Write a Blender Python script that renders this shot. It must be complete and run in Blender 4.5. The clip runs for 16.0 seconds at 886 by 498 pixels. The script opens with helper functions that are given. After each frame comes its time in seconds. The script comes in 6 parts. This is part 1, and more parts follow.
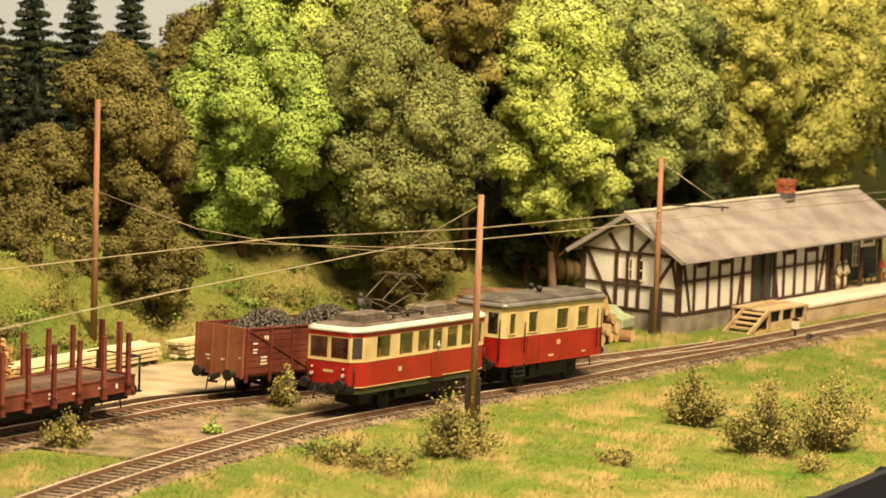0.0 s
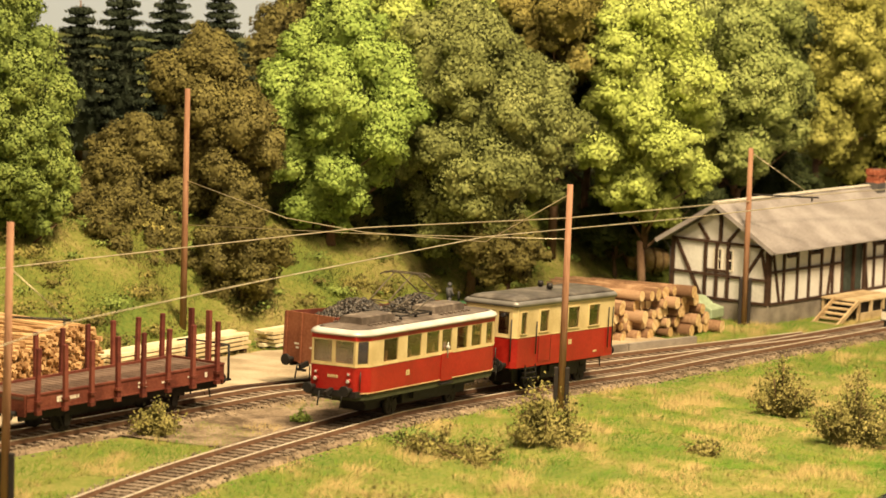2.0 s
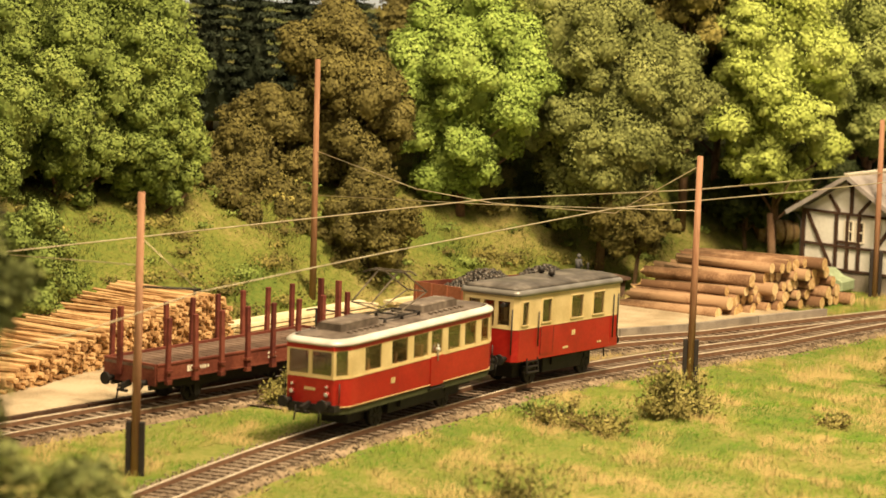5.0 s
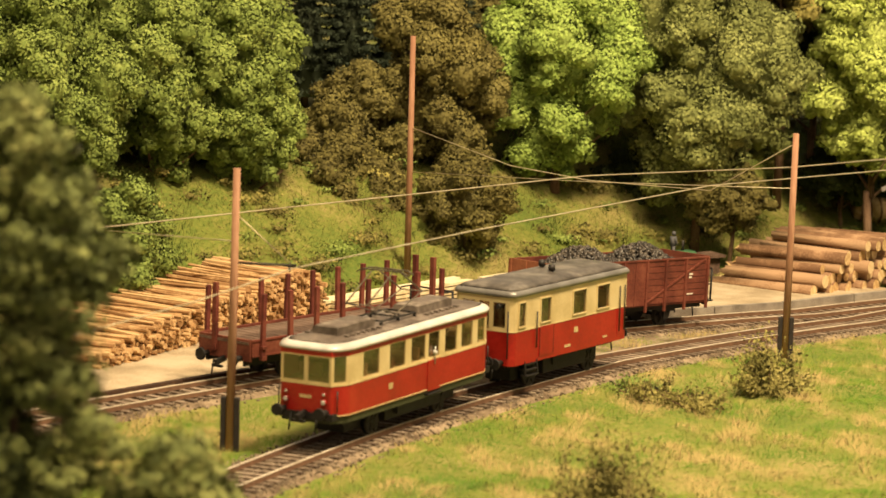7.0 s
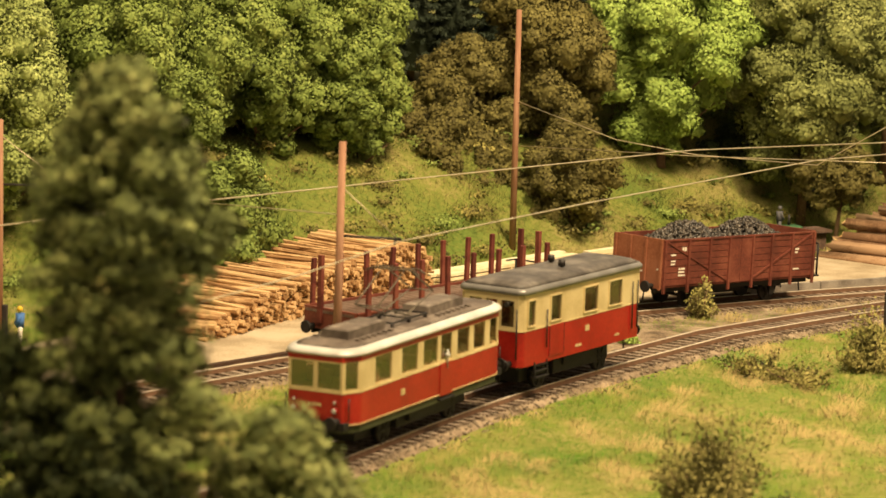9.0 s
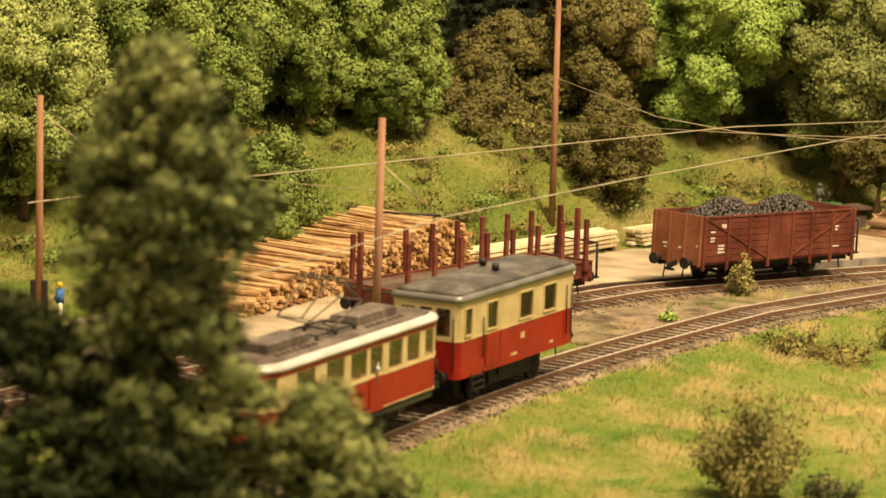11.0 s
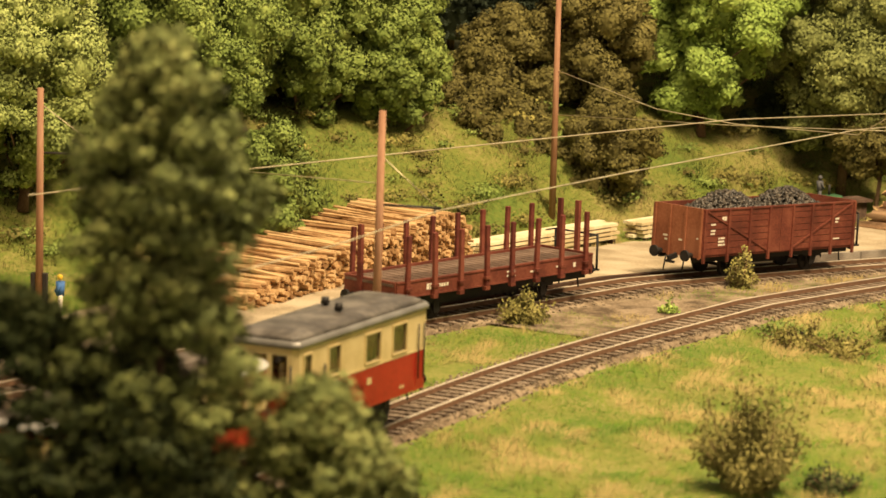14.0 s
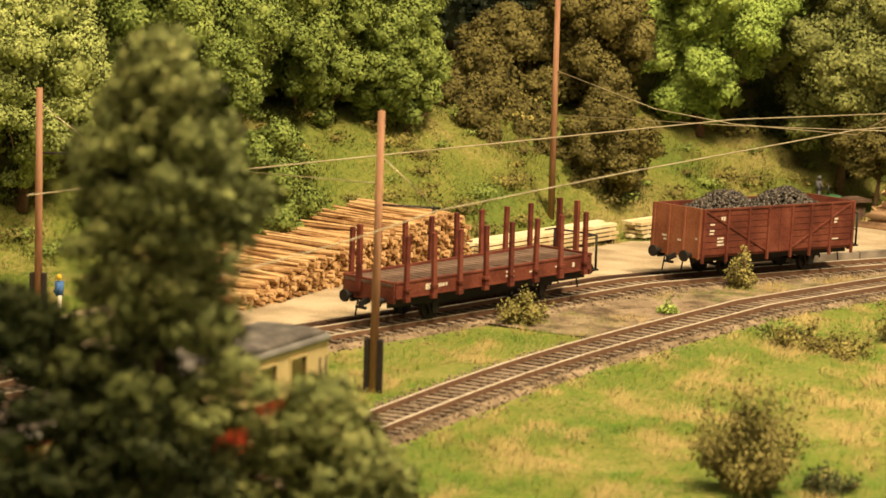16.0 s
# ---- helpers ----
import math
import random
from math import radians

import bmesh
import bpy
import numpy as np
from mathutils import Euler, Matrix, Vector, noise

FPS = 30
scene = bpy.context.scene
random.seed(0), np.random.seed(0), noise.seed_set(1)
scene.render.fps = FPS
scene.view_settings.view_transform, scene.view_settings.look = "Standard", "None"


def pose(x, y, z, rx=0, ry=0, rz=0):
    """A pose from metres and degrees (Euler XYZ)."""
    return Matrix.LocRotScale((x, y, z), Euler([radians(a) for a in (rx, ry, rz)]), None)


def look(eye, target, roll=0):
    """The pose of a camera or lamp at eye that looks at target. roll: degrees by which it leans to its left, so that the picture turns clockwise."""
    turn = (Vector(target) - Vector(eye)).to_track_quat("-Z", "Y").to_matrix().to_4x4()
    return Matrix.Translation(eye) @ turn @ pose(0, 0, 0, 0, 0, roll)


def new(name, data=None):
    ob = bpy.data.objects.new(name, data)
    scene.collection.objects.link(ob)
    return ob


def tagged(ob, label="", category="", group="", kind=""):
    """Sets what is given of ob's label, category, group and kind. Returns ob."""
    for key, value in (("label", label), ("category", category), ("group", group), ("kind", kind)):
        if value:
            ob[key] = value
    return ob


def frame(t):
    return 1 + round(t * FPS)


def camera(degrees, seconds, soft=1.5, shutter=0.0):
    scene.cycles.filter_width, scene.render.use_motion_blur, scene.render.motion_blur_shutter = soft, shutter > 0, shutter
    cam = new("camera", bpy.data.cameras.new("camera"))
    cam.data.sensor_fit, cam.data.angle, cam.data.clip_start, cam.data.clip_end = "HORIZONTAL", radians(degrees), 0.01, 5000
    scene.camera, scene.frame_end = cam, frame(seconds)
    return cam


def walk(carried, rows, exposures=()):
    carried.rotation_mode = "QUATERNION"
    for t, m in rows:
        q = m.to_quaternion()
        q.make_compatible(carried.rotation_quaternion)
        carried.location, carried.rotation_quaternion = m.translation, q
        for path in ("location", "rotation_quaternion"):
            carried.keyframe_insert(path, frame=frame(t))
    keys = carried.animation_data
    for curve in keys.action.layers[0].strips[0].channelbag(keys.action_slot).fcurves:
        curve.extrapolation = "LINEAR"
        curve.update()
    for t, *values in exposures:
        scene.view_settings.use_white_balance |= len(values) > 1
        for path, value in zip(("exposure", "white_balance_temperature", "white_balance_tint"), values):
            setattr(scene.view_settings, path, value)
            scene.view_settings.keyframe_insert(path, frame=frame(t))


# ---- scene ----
# A model railway at its own size (1:87). Rail top is z = 0. Geometry is written in millimetres.
MM = 0.001
cam = camera(15.66, 16.0, soft=1.6)
cam.data.dof.use_dof = True
cam.data.dof.focus_distance = 1.62
cam.data.dof.aperture_fstop = 31.0
EYE = 0.259
TURNS = [
    (0, 83.237, -1.793, 0.056),
    (0.5, 83.199, -1.766, 0.311),
    (1, 83.136, -1.773, 0.681),
    (1.5, 83.072, -1.73, 1.182),
    (2, 83.003, -1.717, 1.638),
    (2.5, 82.926, -1.716, 1.95),
    (3, 82.856, -1.708, 2.408),
    (3.5, 82.769, -1.675, 2.832),
    (6, 82.199, -1.602, 4.794),
    (6.5, 82.1, -1.578, 5.264),
    (7, 81.961, -1.577, 5.638),
    (7.5, 81.826, -1.569, 6.083),
    (8, 81.692, -1.506, 6.553),
    (8.5, 81.562, -1.502, 7.038),
    (9, 81.444, -1.507, 7.52),
    (10.2, 81.16, -1.5, 8.12),
    (11.5, 80.935, -1.49, 8.242),
    (12, 80.891, -1.506, 8.236),
    (12.5, 80.89, -1.503, 8.232),
    (13, 80.891, -1.504, 8.218),
    (13.5, 80.87, -1.5, 8.227),
    (14, 80.875, -1.499, 8.233),
    (14.5, 80.875, -1.499, 8.233),
    (15, 80.876, -1.506, 8.223),
    (15.5, 80.877, -1.502, 8.218),
    (16, 80.876, -1.505, 8.216),
]
walk(cam, [(t, pose(0, 0, EYE, rx, ry, rz)) for t, rx, ry, rz in TURNS], exposures=[(0.0, 0.0), (3.5, 0.0), (9.0, -0.15), (16.0, -0.15)])

# ---- light: warm exhibition lamps above the layout, on the viewers' side and to the right ----
world = bpy.data.worlds.new("hall")
scene.world = world
world.use_nodes = True
world.node_tree.nodes["Background"].inputs["Color"].default_value = (1.0, 0.77, 0.49, 1)
world.node_tree.nodes["Background"].inputs["Strength"].default_value = 0.38


def area_lamp(name, place, target, size, watts, colour):
    data = bpy.data.lights.new(name, "AREA")
    data.shape, data.size, data.energy, data.color = "DISK", size, watts, colour
    ob = new(name, data)
    ob.matrix_world = look(place, target)
    return ob


area_lamp("display_lamp", (0.32, 1.12, 1.2), (0.2, 2.1, 0.12), 0.32, 45.0, (1.0, 0.765, 0.46))
area_lamp("display_lamp", (-0.12, 0.5, 1.3), (-0.15, 1.4, 0.0), 0.32, 16.0, (1.0, 0.765, 0.45))


# ---- materials ----
def material(name, colours, rough=0.7, metal=0.0, scale=300.0, bump=0.15, spec=0.35, fine=1800.0, island=0.0, rnd=0.0, stretch=(1, 1, 1), mix=(0.35, 0.65), soft=0.0, lobe=0.0, field=""):
    """Two or three base colours mixed by noise at two scales, with fine relief. scale: noise cells per metre."""
    m = bpy.data.materials.new(name)
    m.use_nodes = True
    nt = m.node_tree
    n, l = nt.nodes, nt.links
    b = n["Principled BSDF"]
    b.inputs["Roughness"].default_value, b.inputs["Metallic"].default_value = rough, metal
    b.inputs["Specular IOR Level"].default_value = spec
    co = n.new("ShaderNodeTexCoord")
    mp = n.new("ShaderNodeMapping")
    mp.inputs["Scale"].default_value = stretch
    l.new(co.outputs["Object"], mp.inputs["Vector"])
    big, small = n.new("ShaderNodeTexNoise"), n.new("ShaderNodeTexNoise")
    big.inputs["Scale"].default_value, big.inputs["Detail"].default_value = scale, 4
    small.inputs["Scale"].default_value, small.inputs["Detail"].default_value = fine, 3
    l.new(mp.outputs["Vector"], big.inputs["Vector"]), l.new(mp.outputs["Vector"], small.inputs["Vector"])
    add = n.new("ShaderNodeMath")
    add.operation = "MULTIPLY_ADD"
    add.inputs[1].default_value = 0.45
    l.new(small.outputs["Fac"], add.inputs[0])
    scaled = n.new("ShaderNodeMath")
    scaled.operation = "MULTIPLY_ADD"
    scaled.inputs[1].default_value, scaled.inputs[2].default_value = 0.9, -0.18
    l.new(big.outputs["Fac"], scaled.inputs[0])
    l.new(scaled.outputs[0], add.inputs[2])
    last = add.outputs[0]
    if island or rnd:
        src = n.new("ShaderNodeNewGeometry").outputs["Random Per Island"] if island else n.new("ShaderNodeObjectInfo").outputs["Random"]
        more = n.new("ShaderNodeMath")
        more.operation = "MULTIPLY_ADD"
        more.inputs[1].default_value = island or rnd
        l.new(src, more.inputs[0]), l.new(last, more.inputs[2])
        shift = n.new("ShaderNodeMath")
        shift.operation = "SUBTRACT"
        shift.inputs[1].default_value = (island or rnd) / 2
        l.new(more.outputs[0], shift.inputs[0])
        last = shift.outputs[0]
    if field:
        # a measure that the mesh carries (how dry the grass is) moves the colour
        at, more = n.new("ShaderNodeAttribute"), n.new("ShaderNodeMath")
        at.attribute_name = field
        more.operation = "MULTIPLY_ADD"
        more.inputs[1].default_value = 0.62
        l.new(at.outputs["Fac"], more.inputs[0]), l.new(last, more.inputs[2])
        last = more.outputs[0]
    ramp = n.new("ShaderNodeValToRGB")
    l.new(last, ramp.inputs["Fac"])
    e = ramp.color_ramp.elements
    e[0].position, e[1].position = mix
    e[0].color, e[1].color = (*colours[0], 1), (*colours[-1], 1)
    for i, c in enumerate(colours[1:-1]):
        k = e.new(mix[0] + (mix[1] - mix[0]) * (i + 1) / (len(colours) - 1))
        k.color = (*c, 1)
    l.new(ramp.outputs["Color"], b.inputs["Base Color"])
    if bump:
        bp = n.new("ShaderNodeBump")
        bp.inputs["Strength"].default_value, bp.inputs["Distance"].default_value = bump, 0.0006
        l.new(small.outputs["Fac"], bp.inputs["Height"]), l.new(bp.outputs["Normal"], b.inputs["Normal"])
    if soft:
        # fine fibres: shade them partly like the soft mat that they form
        geo, keep, lift = n.new("ShaderNodeNewGeometry"), n.new("ShaderNodeVectorMath"), n.new("ShaderNodeVectorMath")
        keep.operation, lift.operation = "MULTIPLY_ADD", "NORMALIZE"
        keep.inputs[1].default_value = (1 - soft,) * 3
        keep.inputs[2].default_value = (0, -0.35 * soft, 0.95 * soft)
        l.new(geo.outputs["Normal"], keep.inputs[0]), l.new(keep.outputs[0], lift.inputs[0]), l.new(lift.outputs[0], b.inputs["Normal"])
    if lobe:
        # leaves shade partly like the clump whose skin they form
        geo, at = n.new("ShaderNodeNewGeometry"), n.new("ShaderNodeAttribute")
        at.attribute_name = "lobe"
        keep, mixed, unit = n.new("ShaderNodeVectorMath"), n.new("ShaderNodeVectorMath"), n.new("ShaderNodeVectorMath")
        keep.operation, mixed.operation, unit.operation = "SCALE", "MULTIPLY_ADD", "NORMALIZE"
        keep.inputs["Scale"].default_value = 1 - lobe
        mixed.inputs[1].default_value = (lobe,) * 3
        l.new(geo.outputs["Normal"], keep.inputs[0]), l.new(at.outputs["Vector"], mixed.inputs[0]), l.new(keep.outputs[0], mixed.inputs[2])
        l.new(mixed.outputs[0], unit.inputs[0]), l.new(unit.outputs[0], b.inputs["Normal"])
    return m


def tone(c, k):
    return tuple(min(1, v * k) for v in c)


def plain(name, c, rough=0.6, vary=0.18, **kw):
    return material(name, (tone(c, 1 - vary), c, tone(c, 1 + vary)), rough, **kw)


def glass_material(name, tint, gloss=0.16):
    m = bpy.data.materials.new(name)
    m.use_nodes = True
    n, l = m.node_tree.nodes, m.node_tree.links
    n.remove(n["Principled BSDF"])
    tr, gl, mx = n.new("ShaderNodeBsdfTransparent"), n.new("ShaderNodeBsdfGlossy"), n.new("ShaderNodeMixShader")
    tr.inputs["Color"].default_value, gl.inputs["Roughness"].default_value = (*tint, 1), 0.08
    mx.inputs["Fac"].default_value = gloss
    l.new(tr.outputs[0], mx.inputs[1]), l.new(gl.outputs[0], mx.inputs[2]), l.new(mx.outputs[0], n["Material Output"].inputs["Surface"])
    return m


def leaf_material(name, dark, mid, light):
    m = material(name, (dark, mid, light), 0.75, scale=28.0, fine=140.0, bump=0, spec=0.25, island=0.34, mix=(0.14, 0.86), lobe=0.6)
    m.node_tree.nodes["Principled BSDF"].inputs["Transmission Weight"].default_value = 0
    return m


M_GROUND = material("meadow_soil", ((0.10, 0.15, 0.024), (0.17, 0.19, 0.036), (0.30, 0.245, 0.088)), 0.95, scale=17, fine=400, bump=0.5, mix=(0.3, 0.7))
M_GRASS = material("grass_fibre", ((0.068, 0.165, 0.017), (0.115, 0.21, 0.026), (0.19, 0.245, 0.04), (0.31, 0.275, 0.085), (0.44, 0.335, 0.14)), 0.9, scale=21, fine=70, bump=0, spec=0.08, island=0.05, mix=(0.36, 1.0), soft=0.92, field="dry")
# olive-brown grass, its colour darkened further for the shade under the trees
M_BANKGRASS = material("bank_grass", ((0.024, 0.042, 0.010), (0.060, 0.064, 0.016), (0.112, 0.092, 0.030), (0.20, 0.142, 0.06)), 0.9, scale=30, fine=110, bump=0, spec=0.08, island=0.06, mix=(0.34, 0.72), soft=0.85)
M_BALLAST = material("ballast_stone", ((0.10, 0.075, 0.05), (0.21, 0.165, 0.115), (0.36, 0.29, 0.21)), 0.95, scale=120, fine=900, bump=0.6, island=0.5, mix=(0.15, 0.85))
M_BED = material("ballast_bed", ((0.09, 0.062, 0.038), (0.205, 0.15, 0.098), (0.32, 0.245, 0.165)), 0.95, scale=90, fine=700, bump=0.9)
M_SLEEPER = material("sleeper_wood", ((0.11, 0.078, 0.056), (0.19, 0.14, 0.10), (0.28, 0.215, 0.16)), 0.85, scale=300, bump=0.4, rnd=0.3)
M_RAIL = material("rail_steel", ((0.58, 0.49, 0.38), (0.80, 0.72, 0.60)), 0.36, metal=0.15, scale=60, bump=0.05, spec=0.5)
M_RAILSIDE = plain("rail_rust", (0.14, 0.075, 0.042), 0.8)
M_GRAVEL = material("yard_gravel", ((0.30, 0.235, 0.15), (0.42, 0.335, 0.225), (0.52, 0.43, 0.305)), 0.95, scale=40, fine=900, bump=0.8)
M_POLE = material("pole_wood", ((0.25, 0.12, 0.068), (0.34, 0.18, 0.105), (0.42, 0.24, 0.15)), 0.75, scale=120, fine=1500, bump=0.2, stretch=(1, 1, 0.1))
# tarred posts; also the near-black of blocks that stand in for shade
M_TAR_AND_SHADE = plain("tarred_wood_and_shade", (0.028, 0.022, 0.02), 0.7)
M_WIRE = material("contact_wire", ((0.50, 0.42, 0.28), (0.75, 0.66, 0.46)), 0.4, metal=0.5, scale=60, bump=0)
M_IRON = plain("dark_iron", (0.025, 0.021, 0.019), 0.55, 0.3)
M_PANTO = material("pantograph_steel", ((0.09, 0.075, 0.055), (0.17, 0.14, 0.10)), 0.5, metal=0.3, scale=200, bump=0)
M_RED = material("railcar_red", ((0.26, 0.009, 0.006), (0.325, 0.012, 0.008), (0.385, 0.02, 0.012)), 0.36, scale=60, fine=600, bump=0.03, spec=0.5)
M_CREAM = material("railcar_cream", ((0.54, 0.42, 0.20), (0.63, 0.50, 0.255), (0.69, 0.56, 0.30)), 0.45, scale=80, bump=0.03, spec=0.45)
M_ROOFGREY = material("roof_weathered", ((0.085, 0.065, 0.052), (0.15, 0.12, 0.098), (0.27, 0.225, 0.185)), 0.6, scale=45, fine=300, bump=0.1)
M_SILVER = material("roof_silver", ((0.48, 0.46, 0.43), (0.68, 0.66, 0.62)), 0.34, metal=0.1, scale=90, bump=0.05)
M_ROOFEDGE = material("roof_edge_grey", ((0.17, 0.16, 0.148), (0.25, 0.24, 0.225)), 0.35, metal=0.3, scale=90, bump=0.05)
M_ROOFDARK = material("roof_dark_grey", ((0.055, 0.047, 0.042), (0.10, 0.088, 0.078), (0.18, 0.16, 0.14)), 0.5, scale=45, fine=300, bump=0.1)
M_BLACK = plain("underframe_black", (0.014, 0.012, 0.011), 0.65, 0.3)
M_GREENFRAME = plain("underframe_green", (0.05, 0.055, 0.025), 0.6)
M_WAGON = material("wagon_brown", ((0.095, 0.024, 0.015), (0.145, 0.036, 0.022), (0.20, 0.06, 0.036)), 0.65, scale=70, fine=900, bump=0.12)
# rust-brown lightened to carry the light on the near end wall
M_WAGON_LIT = material("wagon_rust_brown_lit", ((0.19, 0.062, 0.03), (0.25, 0.088, 0.042), (0.30, 0.115, 0.06)), 0.7, scale=60, fine=800, bump=0.12)
M_DECK = material("deck_boards", ((0.07, 0.042, 0.03), (0.115, 0.07, 0.05), (0.18, 0.12, 0.09)), 0.8, scale=70, fine=900, bump=0.25, rnd=0.12)
M_STAKE = material("stake_wood", ((0.10, 0.022, 0.016), (0.155, 0.035, 0.024), (0.21, 0.06, 0.038)), 0.7, scale=150, bump=0.2, rnd=0.3)
M_COAL = material("coal", ((0.016, 0.013, 0.011), (0.042, 0.034, 0.028), (0.10, 0.082, 0.064)), 0.42, scale=300, bump=0.3, spec=0.6, island=0.4)
M_WHITE = plain("letter_white", (0.72, 0.66, 0.55), 0.6, 0.08)
M_GLASS = glass_material("window_glass", (0.80, 0.74, 0.66), 0.20)
M_PLASTER = material("plaster_white", ((0.60, 0.58, 0.54), (0.70, 0.68, 0.64), (0.76, 0.745, 0.71)), 0.9, scale=35, fine=600, bump=0.15)
M_TIMBER = plain("timber_dark", (0.055, 0.028, 0.017), 0.75, 0.3)
M_ROOFFELT = material("roof_felt", ((0.24, 0.212, 0.202), (0.315, 0.283, 0.272), (0.38, 0.348, 0.336)), 0.9, scale=50, fine=900, bump=0.3)
M_PLINTH = material("plinth_stone", ((0.16, 0.135, 0.11), (0.25, 0.215, 0.18), (0.33, 0.29, 0.24)), 0.9, scale=80, bump=0.4)
M_BOARDGREEN = plain("board_green", (0.045, 0.06, 0.05), 0.7, 0.25)
M_PLATFORM = material("platform_face", ((0.38, 0.28, 0.18), (0.50, 0.385, 0.26), (0.58, 0.46, 0.32)), 0.9, scale=50, fine=600, bump=0.3)
M_PLATTOP = material("platform_top", ((0.60, 0.54, 0.44), (0.70, 0.64, 0.54), (0.76, 0.71, 0.61)), 0.9, scale=60, bump=0.3)
M_BRICK = material("chimney_brick", ((0.26, 0.07, 0.035), (0.38, 0.115, 0.06), (0.47, 0.17, 0.095)), 0.85, scale=200, bump=0.3, rnd=0.5)
M_LEAD = plain("lead_flashing", (0.09, 0.085, 0.085), 0.6)
M_BARK = material("bark", ((0.10, 0.055, 0.03), (0.17, 0.10, 0.06), (0.25, 0.16, 0.10)), 0.9, scale=150, bump=0.5, stretch=(1, 1, 0.3))
M_LOGBARK = material("log_bark", ((0.16, 0.085, 0.045), (0.27, 0.155, 0.085), (0.38, 0.24, 0.14)), 0.9, scale=90, fine=900, bump=0.5, rnd=0.5)
M_LOGEND = material("log_end", ((0.52, 0.33, 0.14), (0.66, 0.46, 0.23), (0.76, 0.58, 0.33)), 0.85, scale=300, fine=1500, bump=0.3, rnd=0.4)
M_SPLIT = material("split_wood", ((0.30, 0.165, 0.07), (0.46, 0.28, 0.13), (0.60, 0.40, 0.20)), 0.85, scale=200, fine=1200, bump=0.3, rnd=0.6)
M_PLANK = material("fresh_plank", ((0.60, 0.48, 0.28), (0.73, 0.61, 0.39), (0.80, 0.70, 0.49)), 0.8, scale=120, bump=0.15, rnd=0.4)
M_STAIR = material("stair_wood", ((0.34, 0.24, 0.13), (0.46, 0.34, 0.19), (0.56, 0.43, 0.26)), 0.8, scale=120, bump=0.15, rnd=0.4)
M_FASCIA = plain("fascia_blue", (0.012, 0.014, 0.022), 0.7)
M_SKYBOARD = plain("sky_board", (0.58, 0.68, 0.90), 0.9, 0.03, scale=3, bump=0)
M_FLOOR = plain("hall_floor", (0.10, 0.085, 0.07), 0.8)


# ---- small geometry helpers, in millimetres ----
def box(bm, x0, x1, y0, y1, z0, z1, m=None):
    vs = [bm.verts.new((x, y, z)) for z in (z0, z1) for y in (y0, y1) for x in (x0, x1)]
    for f in ((0, 2, 3, 1), (4, 5, 7, 6), (0, 1, 5, 4), (2, 6, 7, 3), (0, 4, 6, 2), (1, 3, 7, 5)):
        bm.faces.new([vs[i] for i in f])
    if m is not None:
        bmesh.ops.transform(bm, matrix=m, verts=vs)
    return vs


def bar(bm, a, b, w, h=None, up=(0, 0, 1)):
    """A square bar from a to b."""
    a, b = Vector(a), Vector(b)
    d = b - a
    h = h or w
    z = d.normalized()
    u = Vector(up)
    if abs(z.dot(u)) > 0.95:
        u = Vector((0, 1, 0))
    x = u.cross(z).normalized()
    y = z.cross(x)
    vs = []
    for p in (a, b):
        for sx, sy in ((-1, -1), (1, -1), (1, 1), (-1, 1)):
            vs.append(bm.verts.new(p + x * (sx * w / 2) + y * (sy * h / 2)))
    for f in ((3, 2, 1, 0), (4, 5, 6, 7), (0, 1, 5, 4), (1, 2, 6, 5), (2, 3, 7, 6), (3, 0, 4, 7)):
        bm.faces.new([vs[i] for i in f])
    return vs


def rod(bm, a, b, r0, r1=None, n=10, smooth=True):
    """A round rod, tapering from r0 to r1."""
    a, b = Vector(a), Vector(b)
    r1 = r0 if r1 is None else r1
    z = (b - a).normalized()
    u = Vector((0, 0, 1)) if abs(z.z) < 0.9 else Vector((1, 0, 0))
    x = u.cross(z).normalized()
    y = z.cross(x)
    rings = []
    for p, r in ((a, r0), (b, r1)):
        rings.append([bm.verts.new(p + (x * math.cos(i * math.tau / n) + y * math.sin(i * math.tau / n)) * r) for i in range(n)])
    for i in range(n):
        f = bm.faces.new((rings[0][i], rings[0][(i + 1) % n], rings[1][(i + 1) % n], rings[1][i]))
        f.smooth = smooth
    bm.faces.new(rings[0][::-1]), bm.faces.new(rings[1])


def prism(bm, outline, z0, z1):
    """A flat outline of (x, y) stretched from z0 to z1."""
    lo, hi = [[bm.verts.new((x, y, z)) for x, y in outline] for z in (z0, z1)]
    n = len(outline)
    for i in range(n):
        bm.faces.new((lo[i], lo[(i + 1) % n], hi[(i + 1) % n], hi[i]))
    bm.faces.new(lo[::-1]), bm.faces.new(hi)


def part(name, bm, mat, parent=None, label="", bevel=0.0):
    """Links a bmesh, written in millimetres, as one mesh object."""
    if bevel:
        bmesh.ops.bevel(bm, geom=bm.edges[:], offset=bevel, segments=1, affect="EDGES")
    bmesh.ops.recalc_face_normals(bm, faces=bm.faces[:])
    bmesh.ops.scale(bm, vec=(MM, MM, MM), verts=bm.verts[:])
    me = bpy.data.meshes.new(name)
    bm.to_mesh(me)
    bm.free()
    me.materials.append(mat)
    ob = new(name, me)
    if parent:
        ob.parent = parent
    if label:
        ob["label"] = label
    return ob


def share(name, ob, m, parent=None):
    """Another object on ob's mesh, at the pose m (metres)."""
    o = new(name, ob.data)
    o.parent = parent
    o.matrix_basis = m
    return o


def thing(name, x, y, z, rz=0.0, label="", category="", group="", kind=""):
    ob = new(name)
    ob.empty_display_size = 0.01
    ob.matrix_basis = pose(x * MM, y * MM, z * MM, 0, 0, rz)
    return tagged(ob, label, category, group, kind)


